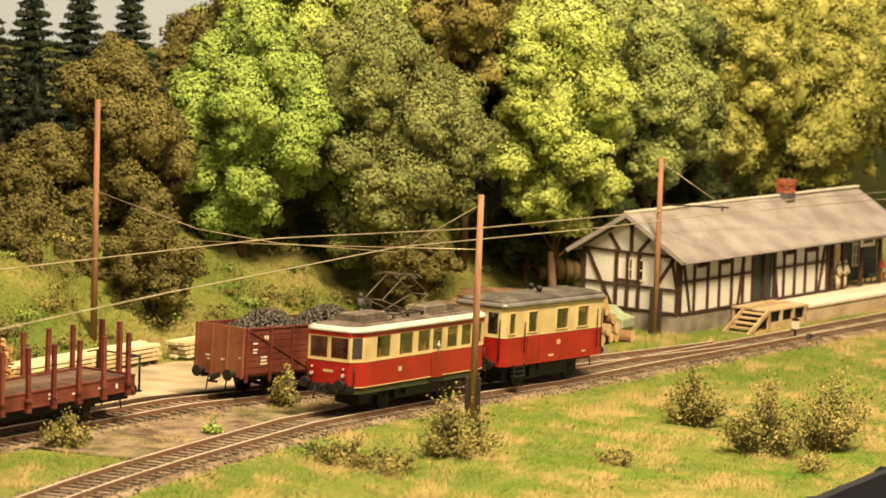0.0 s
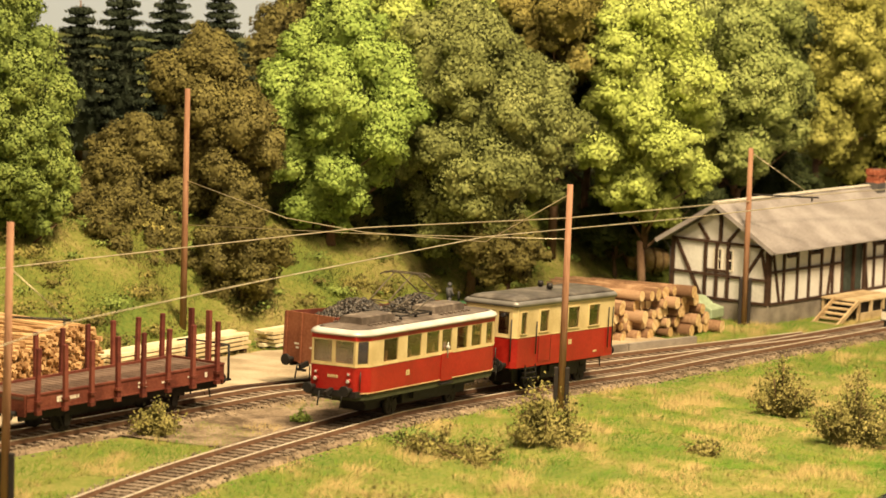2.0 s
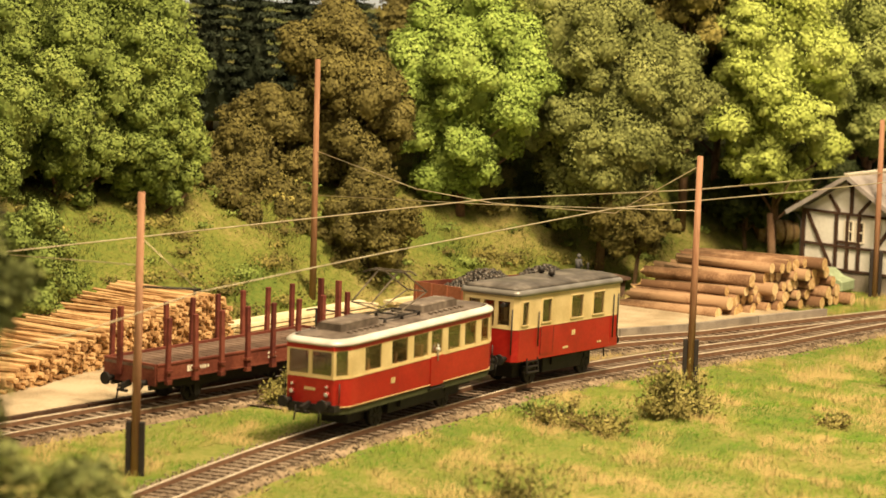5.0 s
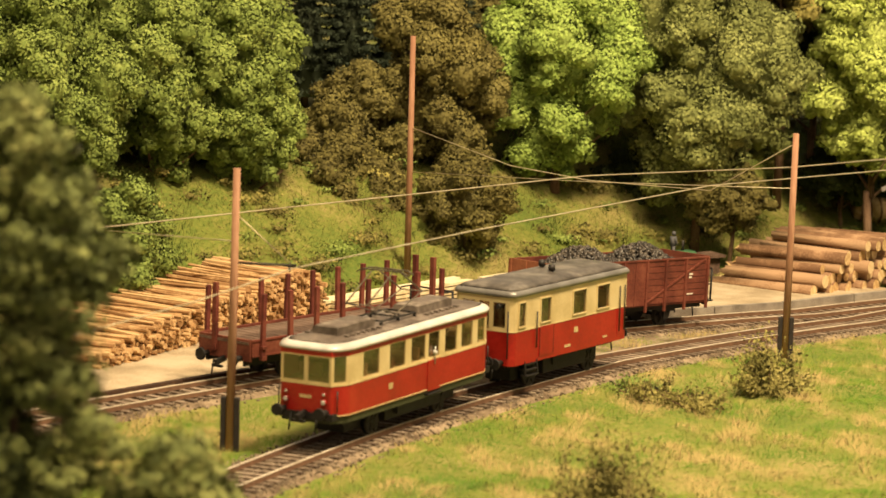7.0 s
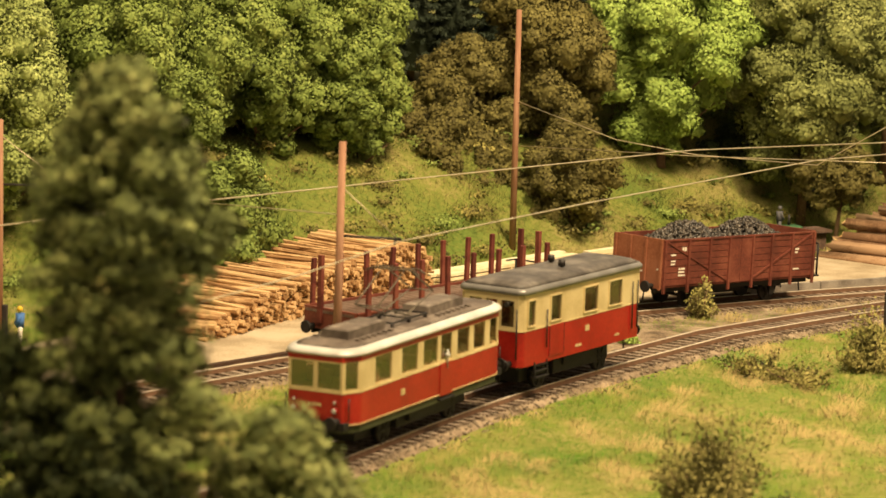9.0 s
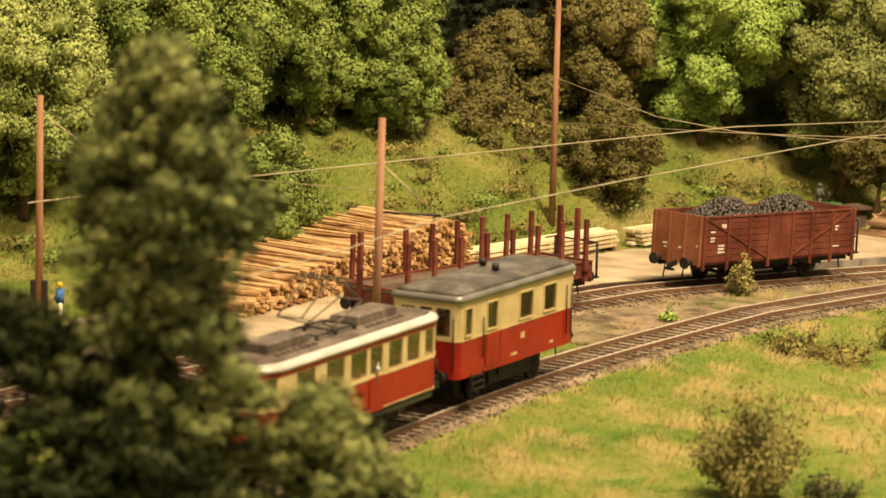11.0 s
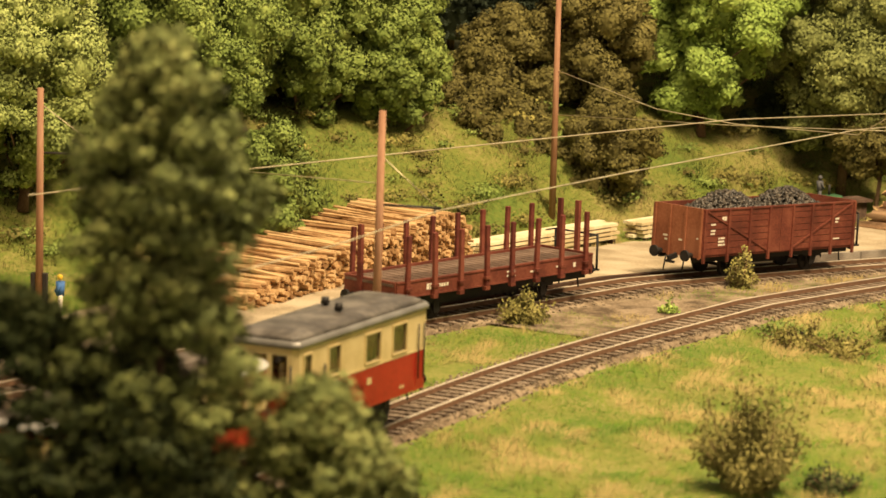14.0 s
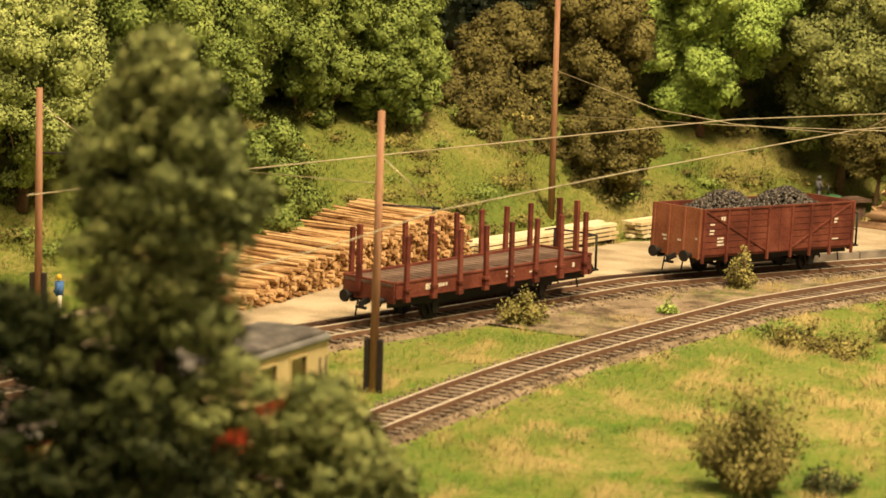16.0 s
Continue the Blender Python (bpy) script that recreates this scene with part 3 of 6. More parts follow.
def build_railcar():
    t = thing("railcar", 0, 0, 0, 0, "red and cream electric railcar with silver-edged grey roof", "railcar")
    L, W = 66.0, 15.2
    outline = [(-L, -11.5), (-58, -W), (58, -W), (L, -11.5), (L, 11.5), (58, W), (-58, W), (-L, 11.5)]
    body = bmesh.new()
    prism(body, rounded(outline, 1.2), 9.6, 23.4)
    body = part("body", body, M_RED, t, "bright red lower body panels")
    bm = bmesh.new()
    prism(bm, inset_outline(outline, -0.12), 9.9, 10.35)
    part("trim_line", bm, M_CREAM, body, "thin cream lining")
    bm = bmesh.new()
    prism(bm, inset_outline(outline, -0.15), 23.0, 23.55)
    part("trim_line", bm, M_CREAM, body, "thin cream lining")
    bm = bmesh.new()
    prism(bm, inset_outline(outline, 0.6), 6.6, 9.6)
    part("skirt", bm, M_GREENFRAME, t, "dirty dark green skirt")
    bm = bmesh.new()
    box(bm, -52, 52, -9, 9, 3.6, 6.8), box(bm, -18, 14, -13, 13, 2.6, 6.8)
    part("underframe", bm, M_BLACK, t)
    # window band: cream posts round real openings
    side = [(47, 34), (25.5, 12.5), (7.5, -4.5), (-21.5, -32), (-36, -46), (-50.5, -57)]
    za, zb = 24.5, 35.6
    band = bmesh.new()
    panes = []
    for sy in (1, -1):
        p0, p1 = ((58, W), (-58, W)) if sy > 0 else ((-58, -W), (58, -W))
        holes = []
        for a, b in side:
            h = (58 - a, 58 - b) if sy > 0 else (b + 58, a + 58)
            holes.append((*h, za, zb))
        holes.append((58 + 7.2, 58 + 16.5, za, zb) if sy > 0 else (58 - 16.5, 58 - 7.2, za, zb))
        wall_strip(band, p0, p1, 23.4, 36.8, 0.7, holes)
        panes += [(p0, p1, *h) for h in holes]
    for sx in (1, -1):
        f0, f1 = ((L, -11.5), (L, 11.5)) if sx > 0 else ((-L, 11.5), (-L, -11.5))
        holes = [(1.0, 10.6, za, zb - 0.3), (12.4, 22.0, za, zb - 0.3)]
        wall_strip(band, f0, f1, 23.4, 36.8, 0.7, holes)
        panes += [(f0, f1, *h) for h in holes]
        for c0, c1 in (((L, 11.5), (58, W)), ((58, -W), (L, -11.5))):
            if sx < 0:
                c0, c1 = (-c0[0], -c0[1]), (-c1[0], -c1[1])
            wall_strip(band, c0, c1, 23.4, 36.8, 0.7, [(1.4, 7.2, za, zb)])
            panes.append((c0, c1, 1.4, 7.2, za, zb))
    bmesh.ops.remove_doubles(band, verts=band.verts[:], dist=0.02)
    band = part("window_band", band, M_CREAM, t, "cream window posts")
    for p0, p1, a, b, z0, z1 in panes:
        pane(p0, p1, a, b, z0, z1, 0.3, band)
    bm = bmesh.new()
    prism(bm, inset_outline(outline, -0.1), 35.9, 38.3)
    part("top_band", bm, M_RED, t, "narrow dark red band under the roof")
    # doors
    for sy in (1, -1):
        bm = bmesh.new()
        y0, y1 = sorted((sy * (W + 0.04), sy * (W + 0.32)))
        box(bm, -17.4, -6.6, y0, y1, 9.4, 23.4)
        door = part("door", bm, M_RED, t, "red sliding door with a step below")
        bm = bmesh.new()
        rod(bm, (-12, sy * (W + 0.6), 21), (-12, sy * (W + 0.6), 29), 0.3, 0.3, 6)
        rod(bm, (-12, sy * W, 26.5), (-12, sy * (W + 1.4), 26.5), 1.0, 0.8, 10)
        part("door_handle", bm, M_SILVER, door, "bright door handle")
        bm = bmesh.new()
        box(bm, -18, -6, *sorted((sy * (W - 3), sy * (W + 1.2))), 7.6, 8.3)
        part("step", bm, M_BLACK, door)
    # roof
    ro = rounded(inset_outline(outline, -0.9), 4.5, 4)
    bm = bmesh.new()
    layers(bm, [(ro, 38.1), (ro, 39.0), (inset_outline(ro, 0.7), 40.0), (inset_outline(ro, 2.6), 41.0)])
    roof = part("roof", bm, M_SILVER, t, "silver-painted roof edge, grey with dirt above")
    bm = bmesh.new()
    layers(bm, [(inset_outline(ro, 2.6), 40.9), (inset_outline(ro, 5.0), 41.7), (inset_outline(ro, 9.5), 42.2), (inset_outline(ro, 13), 42.5)])
    part("roof_top", bm, M_ROOFGREY, roof, "dirty grey-brown roof top")
    for x0, x1, w in ((22, 52, 6.2), (-44, -14, 6.2)):
        bm = bmesh.new()
        prism(bm, rounded([(x0, -w), (x1, -w), (x1, w), (x0, w)], 1.0), 42.0, 45.2)
        layers(bm, [(rounded([(x0, -w), (x1, -w), (x1, w), (x0, w)], 1.0), 45.2), (rounded([(x0 + 1.5, -w + 1.5), (x1 - 1.5, -w + 1.5), (x1 - 1.5, w - 1.5), (x0 + 1.5, w - 1.5)], 1.0), 46.2)])
        b = part("roof_box", bm, M_ROOFGREY, roof, "long brown resistor box")
        bm = bmesh.new()
        for k in range(7):
            x = x0 + 2 + k * (x1 - x0 - 4) / 6
            for y in (-9, 9):
                box(bm, x - 0.8, x + 0.8, y - 1.0, y + 1.0, 41.2, 42.7)
        part("bracket", bm, M_ROOFGREY, b)
    # pantograph, half raised
    bm = bmesh.new()
    for y in (-7, 7):
        bar(bm, (-10, y, 43.9), (18, y, 43.9), 0.7)
    for x in (-10, 4, 18):
        bar(bm, (x, -7, 43.9), (x, 7, 43.9), 0.7)
        for y in (-6.5, 6.5):
            rod(bm, (x, y, 42.0), (x, y, 43.9), 0.9, 0.6, 8)
    pan = part("pantograph", bm, M_IRON, roof, "dark pantograph on insulators")
    rods = [((27, -4.9, 52), (27, 4.9, 52)), ((-19, -4.9, 52), (-19, 4.9, 52))]
    for y in (-5.5, 5.5):
        rods += [((0, y, 43.9), (27, y * 0.9, 52)), ((8, y, 43.9), (-19, y * 0.9, 52)), ((27, y * 0.9, 52), (6, y * 0.9, 64)), ((-19, y * 0.9, 52), (2, y * 0.9, 64))]
    for p, q in rods:
        bm = bmesh.new()
        rod(bm, p, q, 0.38, 0.3, 6)
        part("pantograph_arm", bm, M_PANTO, pan)
    bm = bmesh.new()
    for x in (1.6, 6.4):
        bar(bm, (x, -9, 64.3), (x, 9, 64.3), 0.8, 0.6)
        for s in (-1, 1):
            bar(bm, (x, s * 9, 64.3), (x, s * 12, 62.8), 0.7, 0.6)
    part("contact_strip", bm, M_PANTO, pan)
    # ends
    for way in (1, -1):
        buffers(t, way * L, way, 11.8, 9.6)
        hooks(t, way * L, way)
        for sy in (-8.6, 8.6):
            bm = bmesh.new()
            rod(bm, (way * L, sy, 16.0), (way * (L + 1.0), sy, 16.0), 1.35, 1.25, 14)
            rod(bm, (way * L, sy, 19.4), (way * (L + 0.7), sy, 19.4), 0.95, 0.9, 12)
            lamp = part("headlight", bm, M_RED, t, "red-rimmed headlamp")
            bm = bmesh.new()
            rod(bm, (way * (L + 1.0), sy, 16.0), (way * (L + 1.25), sy, 16.0), 1.0, 0.8, 14)
            rod(bm, (way * (L + 0.7), sy, 19.4), (way * (L + 0.9), sy, 19.4), 0.65, 0.5, 12)
            part("lens", bm, M_SILVER, lamp, "clear lamp lens")
        for sy in (-13.4, 13.4):
            bm = bmesh.new()
            rod(bm, (way * (L - 2.0), sy, 12), (way * (L - 2.0), sy, 21), 0.3, 0.3, 6)
            part("grab_rail", bm, M_IRON, t)
        bm = bmesh.new()
        box(bm, min(way * (L - 6), way * (L + 1)), max(way * (L - 6), way * (L + 1)), -13, 13, 8.2, 11.2)
        part("buffer_beam", bm, M_BLACK, t)
    bars(t, "lettering", L + 0.1, -2.6, 17.2, (0.9, 0.8, 0.9, 0.8, 0.9), 1.4, "x", M_CREAM, 0.25)
    bars(t, "lettering", 26.0, W + 0.1, 15.8, (1.4, 1.4), 2.6, "y", M_CREAM)
    # inside
    for x in np.arange(-50, 50, 11.0):
        for y in (-12, 2.5):
            bm = bmesh.new()
            box(bm, x, x + 2, y, y + 9.5, 22.6, 29.0)
            part("seat", bm, M_LOGBARK, t, "brown wooden seat inside")
    sets = [wheelset(t, 29), wheelset(t, -29)]
    return t, sets


def build_trailer():
    t = thing("trailer_coach", 0, 0, 0, 0, "tall red and cream two-axle trailer coach with dark grey roof", "railway coach")
    L, W = 50.6, 15.2
    outline = [(-L, -13.0), (-48.8, -W), (48.8, -W), (L, -13.0), (L, 13.0), (48.8, W), (-48.8, W), (-L, 13.0)]
    bm = bmesh.new()
    prism(bm, rounded(outline, 1.0), 10.4, 26.4)
    body = part("body", bm, M_RED, t, "red lower body panels")
    bm = bmesh.new()
    prism(bm, inset_outline(outline, -0.15), 26.1, 26.6)
    part("trim_line", bm, M_CREAM, body, "thin lining")
    bm = bmesh.new()
    box(bm, -46, 46, -10, 10, 8.2, 12.0), box(bm, -8, 10, -12, 12, 5.5, 9.0)
    part("underframe", bm, M_BLACK, t)
    band = bmesh.new()
    panes = []
    side = [(46.4, 40.4), (28.0, 19.0), (0.0, -12.0), (-21.5, -33.0)]
    za, zb = 28.0, 39.6
    for sy in (1, -1):
        p0, p1 = ((48.8, W), (-48.8, W)) if sy > 0 else ((-48.8, -W), (48.8, -W))
        holes = [((48.8 - a, 48.8 - b) if sy > 0 else (b + 48.8, a + 48.8)) + (za, zb) for a, b in side]
        wall_strip(band, p0, p1, 26.4, 42.6, 0.7, holes)
        panes += [(p0, p1, *h) for h in holes]
    for sx in (1, -1):
        f0, f1 = ((L, -13.0), (L, 13.0)) if sx > 0 else ((-L, 13.0), (-L, -13.0))
        holes = [(2.0, 8.2, za, zb), (10.2, 15.8, 24.6 + 2.4, zb), (17.8, 24.0, za, zb)]
        wall_strip(band, f0, f1, 26.4, 42.6, 0.7, holes)
        panes += [(f0, f1, *h) for h in holes]
        for c0, c1 in (((L, 13.0), (48.8, W)), ((48.8, -W), (L, -13.0))):
            if sx < 0:
                c0, c1 = (-c0[0], -c0[1]), (-c1[0], -c1[1])
            wall_strip(band, c0, c1, 26.4, 42.6, 0.7, [])
    bmesh.ops.remove_doubles(band, verts=band.verts[:], dist=0.02)
    band = part("window_band", band, M_CREAM, t, "cream upper body")
    for p0, p1, a, b, z0, z1 in panes:
        pane(p0, p1, a, b, z0, z1, 0.3, band)
    for p0, p1, a, b, z0, z1 in panes[:8]:
        # raised cream window frames on the long sides
        y = p0[1] + (0.25 if p0[1] > 0 else -0.25)
        s = -1 if p0[1] > 0 else 1
        xa, xb = sorted((p0[0] + s * a, p0[0] + s * b))
        bm = bmesh.new()
        for q0, q1 in (((xa, z0), (xb, z0)), ((xb, z0), (xb, z1)), ((xb, z1), (xa, z1)), ((xa, z1), (xa, z0))):
            bar(bm, (q0[0], y, q0[1]), (q1[0], y, q1[1]), 0.6, 0.5)
        part("window_frame", bm, M_CREAM, band)
    ro = rounded(inset_outline(outline, -1.0), 5.0, 4)
    bm = bmesh.new()
    layers(bm, [(ro, 42.4), (ro, 43.9), (inset_outline(ro, 1.0), 45.2)])
    roof = part("roof", bm, M_ROOFEDGE, t, "silver-grey roof edge")
    bm = bmesh.new()
    layers(bm, [(inset_outline(ro, 1.0), 45.1), (inset_outline(ro, 3.5), 46.6), (inset_outline(ro, 7.0), 47.6), (inset_outline(ro, 11), 48.1)])
    part("roof_top", bm, M_ROOFDARK, roof, "dark grey weathered roof")
    for x, y in ((2, 5), (-6, -5)):
        bm = bmesh.new()
        rod(bm, (x, y, 46.8), (x, y, 48.8), 1.0, 1.0, 10), rod(bm, (x, y, 48.8), (x, y, 51.4), 1.7, 1.4, 10)
        part("roof_vent", bm, M_IRON, roof, "small dark roof vent")
    for sy in (1, -1):
        bm = bmesh.new()
        y0, y1 = sorted((sy * (W + 0.04), sy * (W + 0.3)))
        box(bm, 16.0, 28.4, y0, y1, 12.6, 26.2)
        door = part("door", bm, M_RED, t, "red panel of the luggage door")
        bm = bmesh.new()
        rod(bm, (31.6, sy * (W + 0.8), 17), (31.6, sy * (W + 0.8), 34), 0.35, 0.35, 6)
        part("grab_rail", bm, M_IRON, door)
        bm = bmesh.new()
        for k in range(3):
            box(bm, 30, 40, *sorted((sy * (W - 4 + k), sy * (W + 0.4 + k * 0.5))), 9.6 - k * 2.6, 10.2 - k * 2.6)
        bar(bm, (30, sy * W, 11.6), (30, sy * (W + 0.8), 4.2), 0.6), bar(bm, (40, sy * W, 11.6), (40, sy * (W + 0.8), 4.2), 0.6)
        part("step", bm, M_BLACK, door, "black iron steps")
    for sy in (1, -1):
        for x in (-42.0, -46.5):
            bm = bmesh.new()
            rod(bm, (x, sy * (W + 0.7), 15), (x, sy * (W + 0.7), 37), 0.32, 0.32, 6)
            part("grab_rail", bm, M_IRON, t, "dark entrance handrail")
        bm = bmesh.new()
        box(bm, -47.5, -40.8, *sorted((sy * W, sy * (W + 0.12))), 12.5, 26.2)
        part("entrance_door", bm, M_RED, t, "narrow red entrance door at the end")
        for x0, x1 in ((16.2, 16.5), (28.0, 28.3)):
            bm = bmesh.new()
            box(bm, x0, x1, *sorted((sy * (W + 0.25), sy * (W + 0.4))), 12.6, 26.2)
            part("door_seam", bm, M_TIMBER, t)
    for way in (1, -1):
        buffers(t, way * L, way, 11.8, 9.6)
        hooks(t, way * L, way)
        for sy in (-12.8, 12.8):
            bm = bmesh.new()
            rod(bm, (way * (L + 0.5), sy, 14), (way * (L + 0.5), sy, 36), 0.35, 0.35, 6)
            part("grab_rail", bm, M_IRON, t)
        bm = bmesh.new()
        rod(bm, (way * (L - 0.5), 8.0, 38), (way * (L + 1.6), 8.0, 38), 1.2, 1.2, 10)
        part("tail_lamp", bm, M_IRON, t)
    bars(t, "lettering", -2.0, W + 0.1, 19.5, (1.4, 1.4), 2.6, "y", M_CREAM)
    bars(t, "lettering", 6.0, W + 0.1, 13.4, (1.0, 0.8, 2.4), 1.1, "y", M_CREAM)
    bars(t, "lettering", -28.0, W + 0.1, 13.4, (1.0, 1.0, 0.8), 1.0, "y", M_CREAM)
    for x in np.arange(-38, 24, 12.0):
        for y in (-12, 2.5):
            bm = bmesh.new()
            box(bm, x, x + 2, y, y + 9.5, 26.4, 35.0)
            part("seat", bm, M_LOGBARK, t, "brown wooden seat inside")
    return t, [wheelset(t, 26, 5.6), wheelset(t, -26, 5.6)]


railcar, railcar_wheels = build_railcar()
trailer, trailer_wheels = build_trailer()


def proportion(t, wheels, kx, kz, up, half):
    """Sets the body's length and height above the axles to true proportion."""
    done = set()
    for ob in t.children_recursive:
        if ob in wheels or ob.parent in wheels or ob.type != "MESH" or ob.data in done:
            continue
        done.add(ob.data)
        ob.data.transform(Matrix.Translation((0, 0, (5 + up) * MM)) @ Matrix.Diagonal((kx, 1, kz, 1)) @ Matrix.Translation((0, 0, -5 * MM)))


    # black block added under the body to stand in for the shadow there
    bm = bmesh.new()
    box(bm, -half, half, -6.6, 6.6, 3.4, 9 + up), box(bm, -half * 0.55, half * 0.45, -11, 11, 4.6, 9 + up)
    part("underframe", bm, M_BLACK, t, "black block for the shadow between the wheels", 0.3)


proportion(railcar, railcar_wheels, 1.03, 0.93, 3.9, 48)
proportion(trailer, trailer_wheels, 1.01, 0.95, 2.4, 38)


# ---- goods wagons on the siding ----
def on_line(line, s, span):
    a, b = along(line, s - span / 2), along(line, s + span / 2)
    m, d = (a + b) / 2, b - a
    za, zb = float(lie(*a)), float(lie(*b))
    return Matrix.Translation((m[0] * MM, m[1] * MM, (za + zb) / 2 * MM)) @ Euler((0, -math.atan2(zb - za, float(np.hypot(*d))), math.atan2(d[1], d[0])), "XYZ").to_matrix().to_4x4()


def running_gear(t, half, wheel_x):
    bm = bmesh.new()
    for y in (-11.4, 11.4):
        bar(bm, (-half, y, 10.2), (half, y, 10.2), 1.4, 3.2)
        for x in (-wheel_x, wheel_x):
            bar(bm, (x - 7, y, 8.4), (x + 7, y, 8.4), 1.2, 1.0)
            bar(bm, (x - 7, y, 7.7), (x + 7, y, 8.7), 1.0, 0.8)
            box(bm, x - 1.8, x + 1.8, y - 1, y + 1, 3.6, 9.2)
            for dx in (-4.4, 4.4):
                bar(bm, (x + dx, y, 9), (x + dx * 0.45, y, 3.2), 0.7)
    box(bm, -wheel_x + 9, wheel_x - 9, -2, 2, 4.6, 8.5)
    part("underframe", bm, M_BLACK, t)
    for x in (-wheel_x, wheel_x):
        wheelset(t, x, 5.4)
    for way in (1, -1):
        buffers(t, way * half, way, 12.0, 10.0, 2.9)
        hooks(t, way * half, way)


def build_open_wagon():
    t = thing("open_wagon", 0, 0, 0, 0, "brown open goods wagon with board sides, filled with coal", "goods wagon")
    L, W, z0, z1 = 58.6, 15.6, 12.4, 34.5
    running_gear(t, L, 31)
    bm = bmesh.new()
    box(bm, -L, L, -W, W, 11.4, 12.6)
    part("floor_frame", bm, M_WAGON, t)
    boards = 7
    h = (z1 - z0) / boards
    for sy in (-1, 1):
        for x0, x1 in ((-L, -8.6), (8.6, L)):
            for k in range(boards):
                bm = bmesh.new()
                box(bm, x0, x1, sy * W - 0.5, sy * W + 0.5, z0 + k * h + 0.14, z0 + (k + 1) * h - 0.14)
                part("board", bm, M_WAGON, t)
        for x0, x1 in ((-8.4, -0.15), (0.15, 8.4)):
            bm = bmesh.new()
            box(bm, x0, x1, sy * (W + 0.15) - 0.5, sy * (W + 0.15) + 0.5, z0 - 0.3, z1)
            part("side_door", bm, M_WAGON, t, "double side door with iron straps")
        for x in (-L + 0.9, -40, -24, -9, 9, 24, 40, L - 0.9):
            bm = bmesh.new()
            box(bm, x - 0.75, x + 0.75, sy * (W + 0.9) - 0.5, sy * (W + 0.9) + 0.5, 8.6, z1 + 0.2)
            part("stanchion", bm, M_WAGON, t)
        bm = bmesh.new()
        bar(bm, (-56, sy * (W + 0.7), z1 - 0.5), (-10, sy * (W + 0.7), z0 + 1), 0.5, 1.0)
        part("brace", bm, M_WAGON, t, "iron diagonal brace")
        bm = bmesh.new()
        bar(bm, (56, sy * (W + 0.7), z1 - 0.5), (10, sy * (W + 0.7), z0 + 1), 0.5, 1.0)
        part("brace", bm, M_WAGON, t, "iron diagonal brace")
        bm = bmesh.new()
        bar(bm, (-L, sy * (W + 0.2), z1 + 0.2), (L, sy * (W + 0.2), z1 + 0.2), 1.5, 0.8)
        part("top_rail", bm, M_WAGON, t)
    # the sx > 0 end has the light falling on it mixed into its brown
    for sx in (-1, 1):
        bm = bmesh.new()
        box(bm, sx * L - 0.5, sx * L + 0.5, -W, W, z0 - 1.5, z1 + 0.8)
        for y in (-W + 0.8, -5, 5, W - 0.8):
            rib = bmesh.new()
            box(rib, sx * (L + 0.7) - 0.4, sx * (L + 0.7) + 0.4, y - 0.6, y + 0.6, z0 - 2, z1 + 0.8)
            part("rib", rib, M_WAGON_LIT if sx > 0 else M_WAGON, t)
        part("end_wall", bm, M_WAGON_LIT if sx > 0 else M_WAGON, t, "rust-brown end wall, lightened as lit at one end")
    # brake platform rails at the far end
    bm = bmesh.new()
    for y in (-13, 13):
        rod(bm, (-L - 7.0, y, 12), (-L - 7.0, y, 28), 0.6, 0.6, 6)
        rod(bm, (-L - 7.0, y, 28), (-L - 0.5, y, 30), 0.4, 0.4, 6), rod(bm, (-L - 7.0, y, 20), (-L, y, 20), 0.4, 0.4, 6)
    rod(bm, (-L - 7.0, -13, 28), (-L - 7.0, 13, 28), 0.45, 0.45, 6)
    box(bm, -L - 8.0, -L, -14, 14, 11.2, 12.0)
    part("brake_platform", bm, M_BLACK, t, "black brakeman's platform with rails")
    for x, z, ws, hh in ((45, 29, (1.4, 1.4), 2.0), (53, 24, (3.4,), 0.8), (53, 22.5, (3.0,), 0.8), (53, 27, (3.4,), 0.8), (47, 20, (1.2, 3.0), 0.9), (47, 18.4, (4.4,), 0.9), (47, 16.8, (3.4, 1.2), 0.9), (-43, 26, (3,), 0.9), (-43, 24.4, (2.2,), 0.9), (-42, 16, (5,), 0.7)):
        bars(t, "lettering", x, W + 0.55, z, ws, hh, "y", M_WHITE)
    for y, z, w in ((-8, 17.5, 2.4), (-9, 19.4, 3.2), (1, 18.2, 2.4), (12.5, 20, 1.2)):
        bars(t, "lettering", L + 0.55, y, z, (w,), 0.9, "x", M_WHITE)
    t.matrix_basis = on_line(SIDING, OPEN_S, 62)
    # the load, two heaps of coal lumps
    rng = np.random.default_rng(5)
    base = np.array([(x, y, z) for x in (-1, 1) for y in (-1, 1) for z in (-1, 1)], float)
    quads = np.array(((0, 1, 3, 2), (4, 6, 7, 5), (0, 4, 5, 1), (2, 3, 7, 6), (0, 2, 6, 4), (1, 5, 7, 3)))
    vs, fs = [], []
    for k in range(4200):
        x, y = rng.uniform(-54, 54), rng.uniform(-14, 14)
        top = 29.5 + 11.5 * max(math.exp(-((x - 24) / 19) ** 2), math.exp(-((x + 22) / 17) ** 2)) * math.cos(y / 14 * 1.25)
        r = rng.uniform(0.4, 1.15)
        m = np.array(Euler(rng.uniform(0, 6, 3)).to_matrix())
        c = base * rng.uniform(0.5, 1.0, (8, 3)) * r @ m.T + (x, y, top + rng.uniform(-1.2, 0.6))
        fs.append(quads + 8 * k), vs.append(c)
    coal = mesh_arrays("coal_load", np.concatenate(vs), np.concatenate(fs), M_COAL)
    tagged(coal, "two heaps of black lump coal in the wagon", "coal", kind="stuff")
    coal.matrix_basis = t.matrix_basis
    bm = bmesh.new()
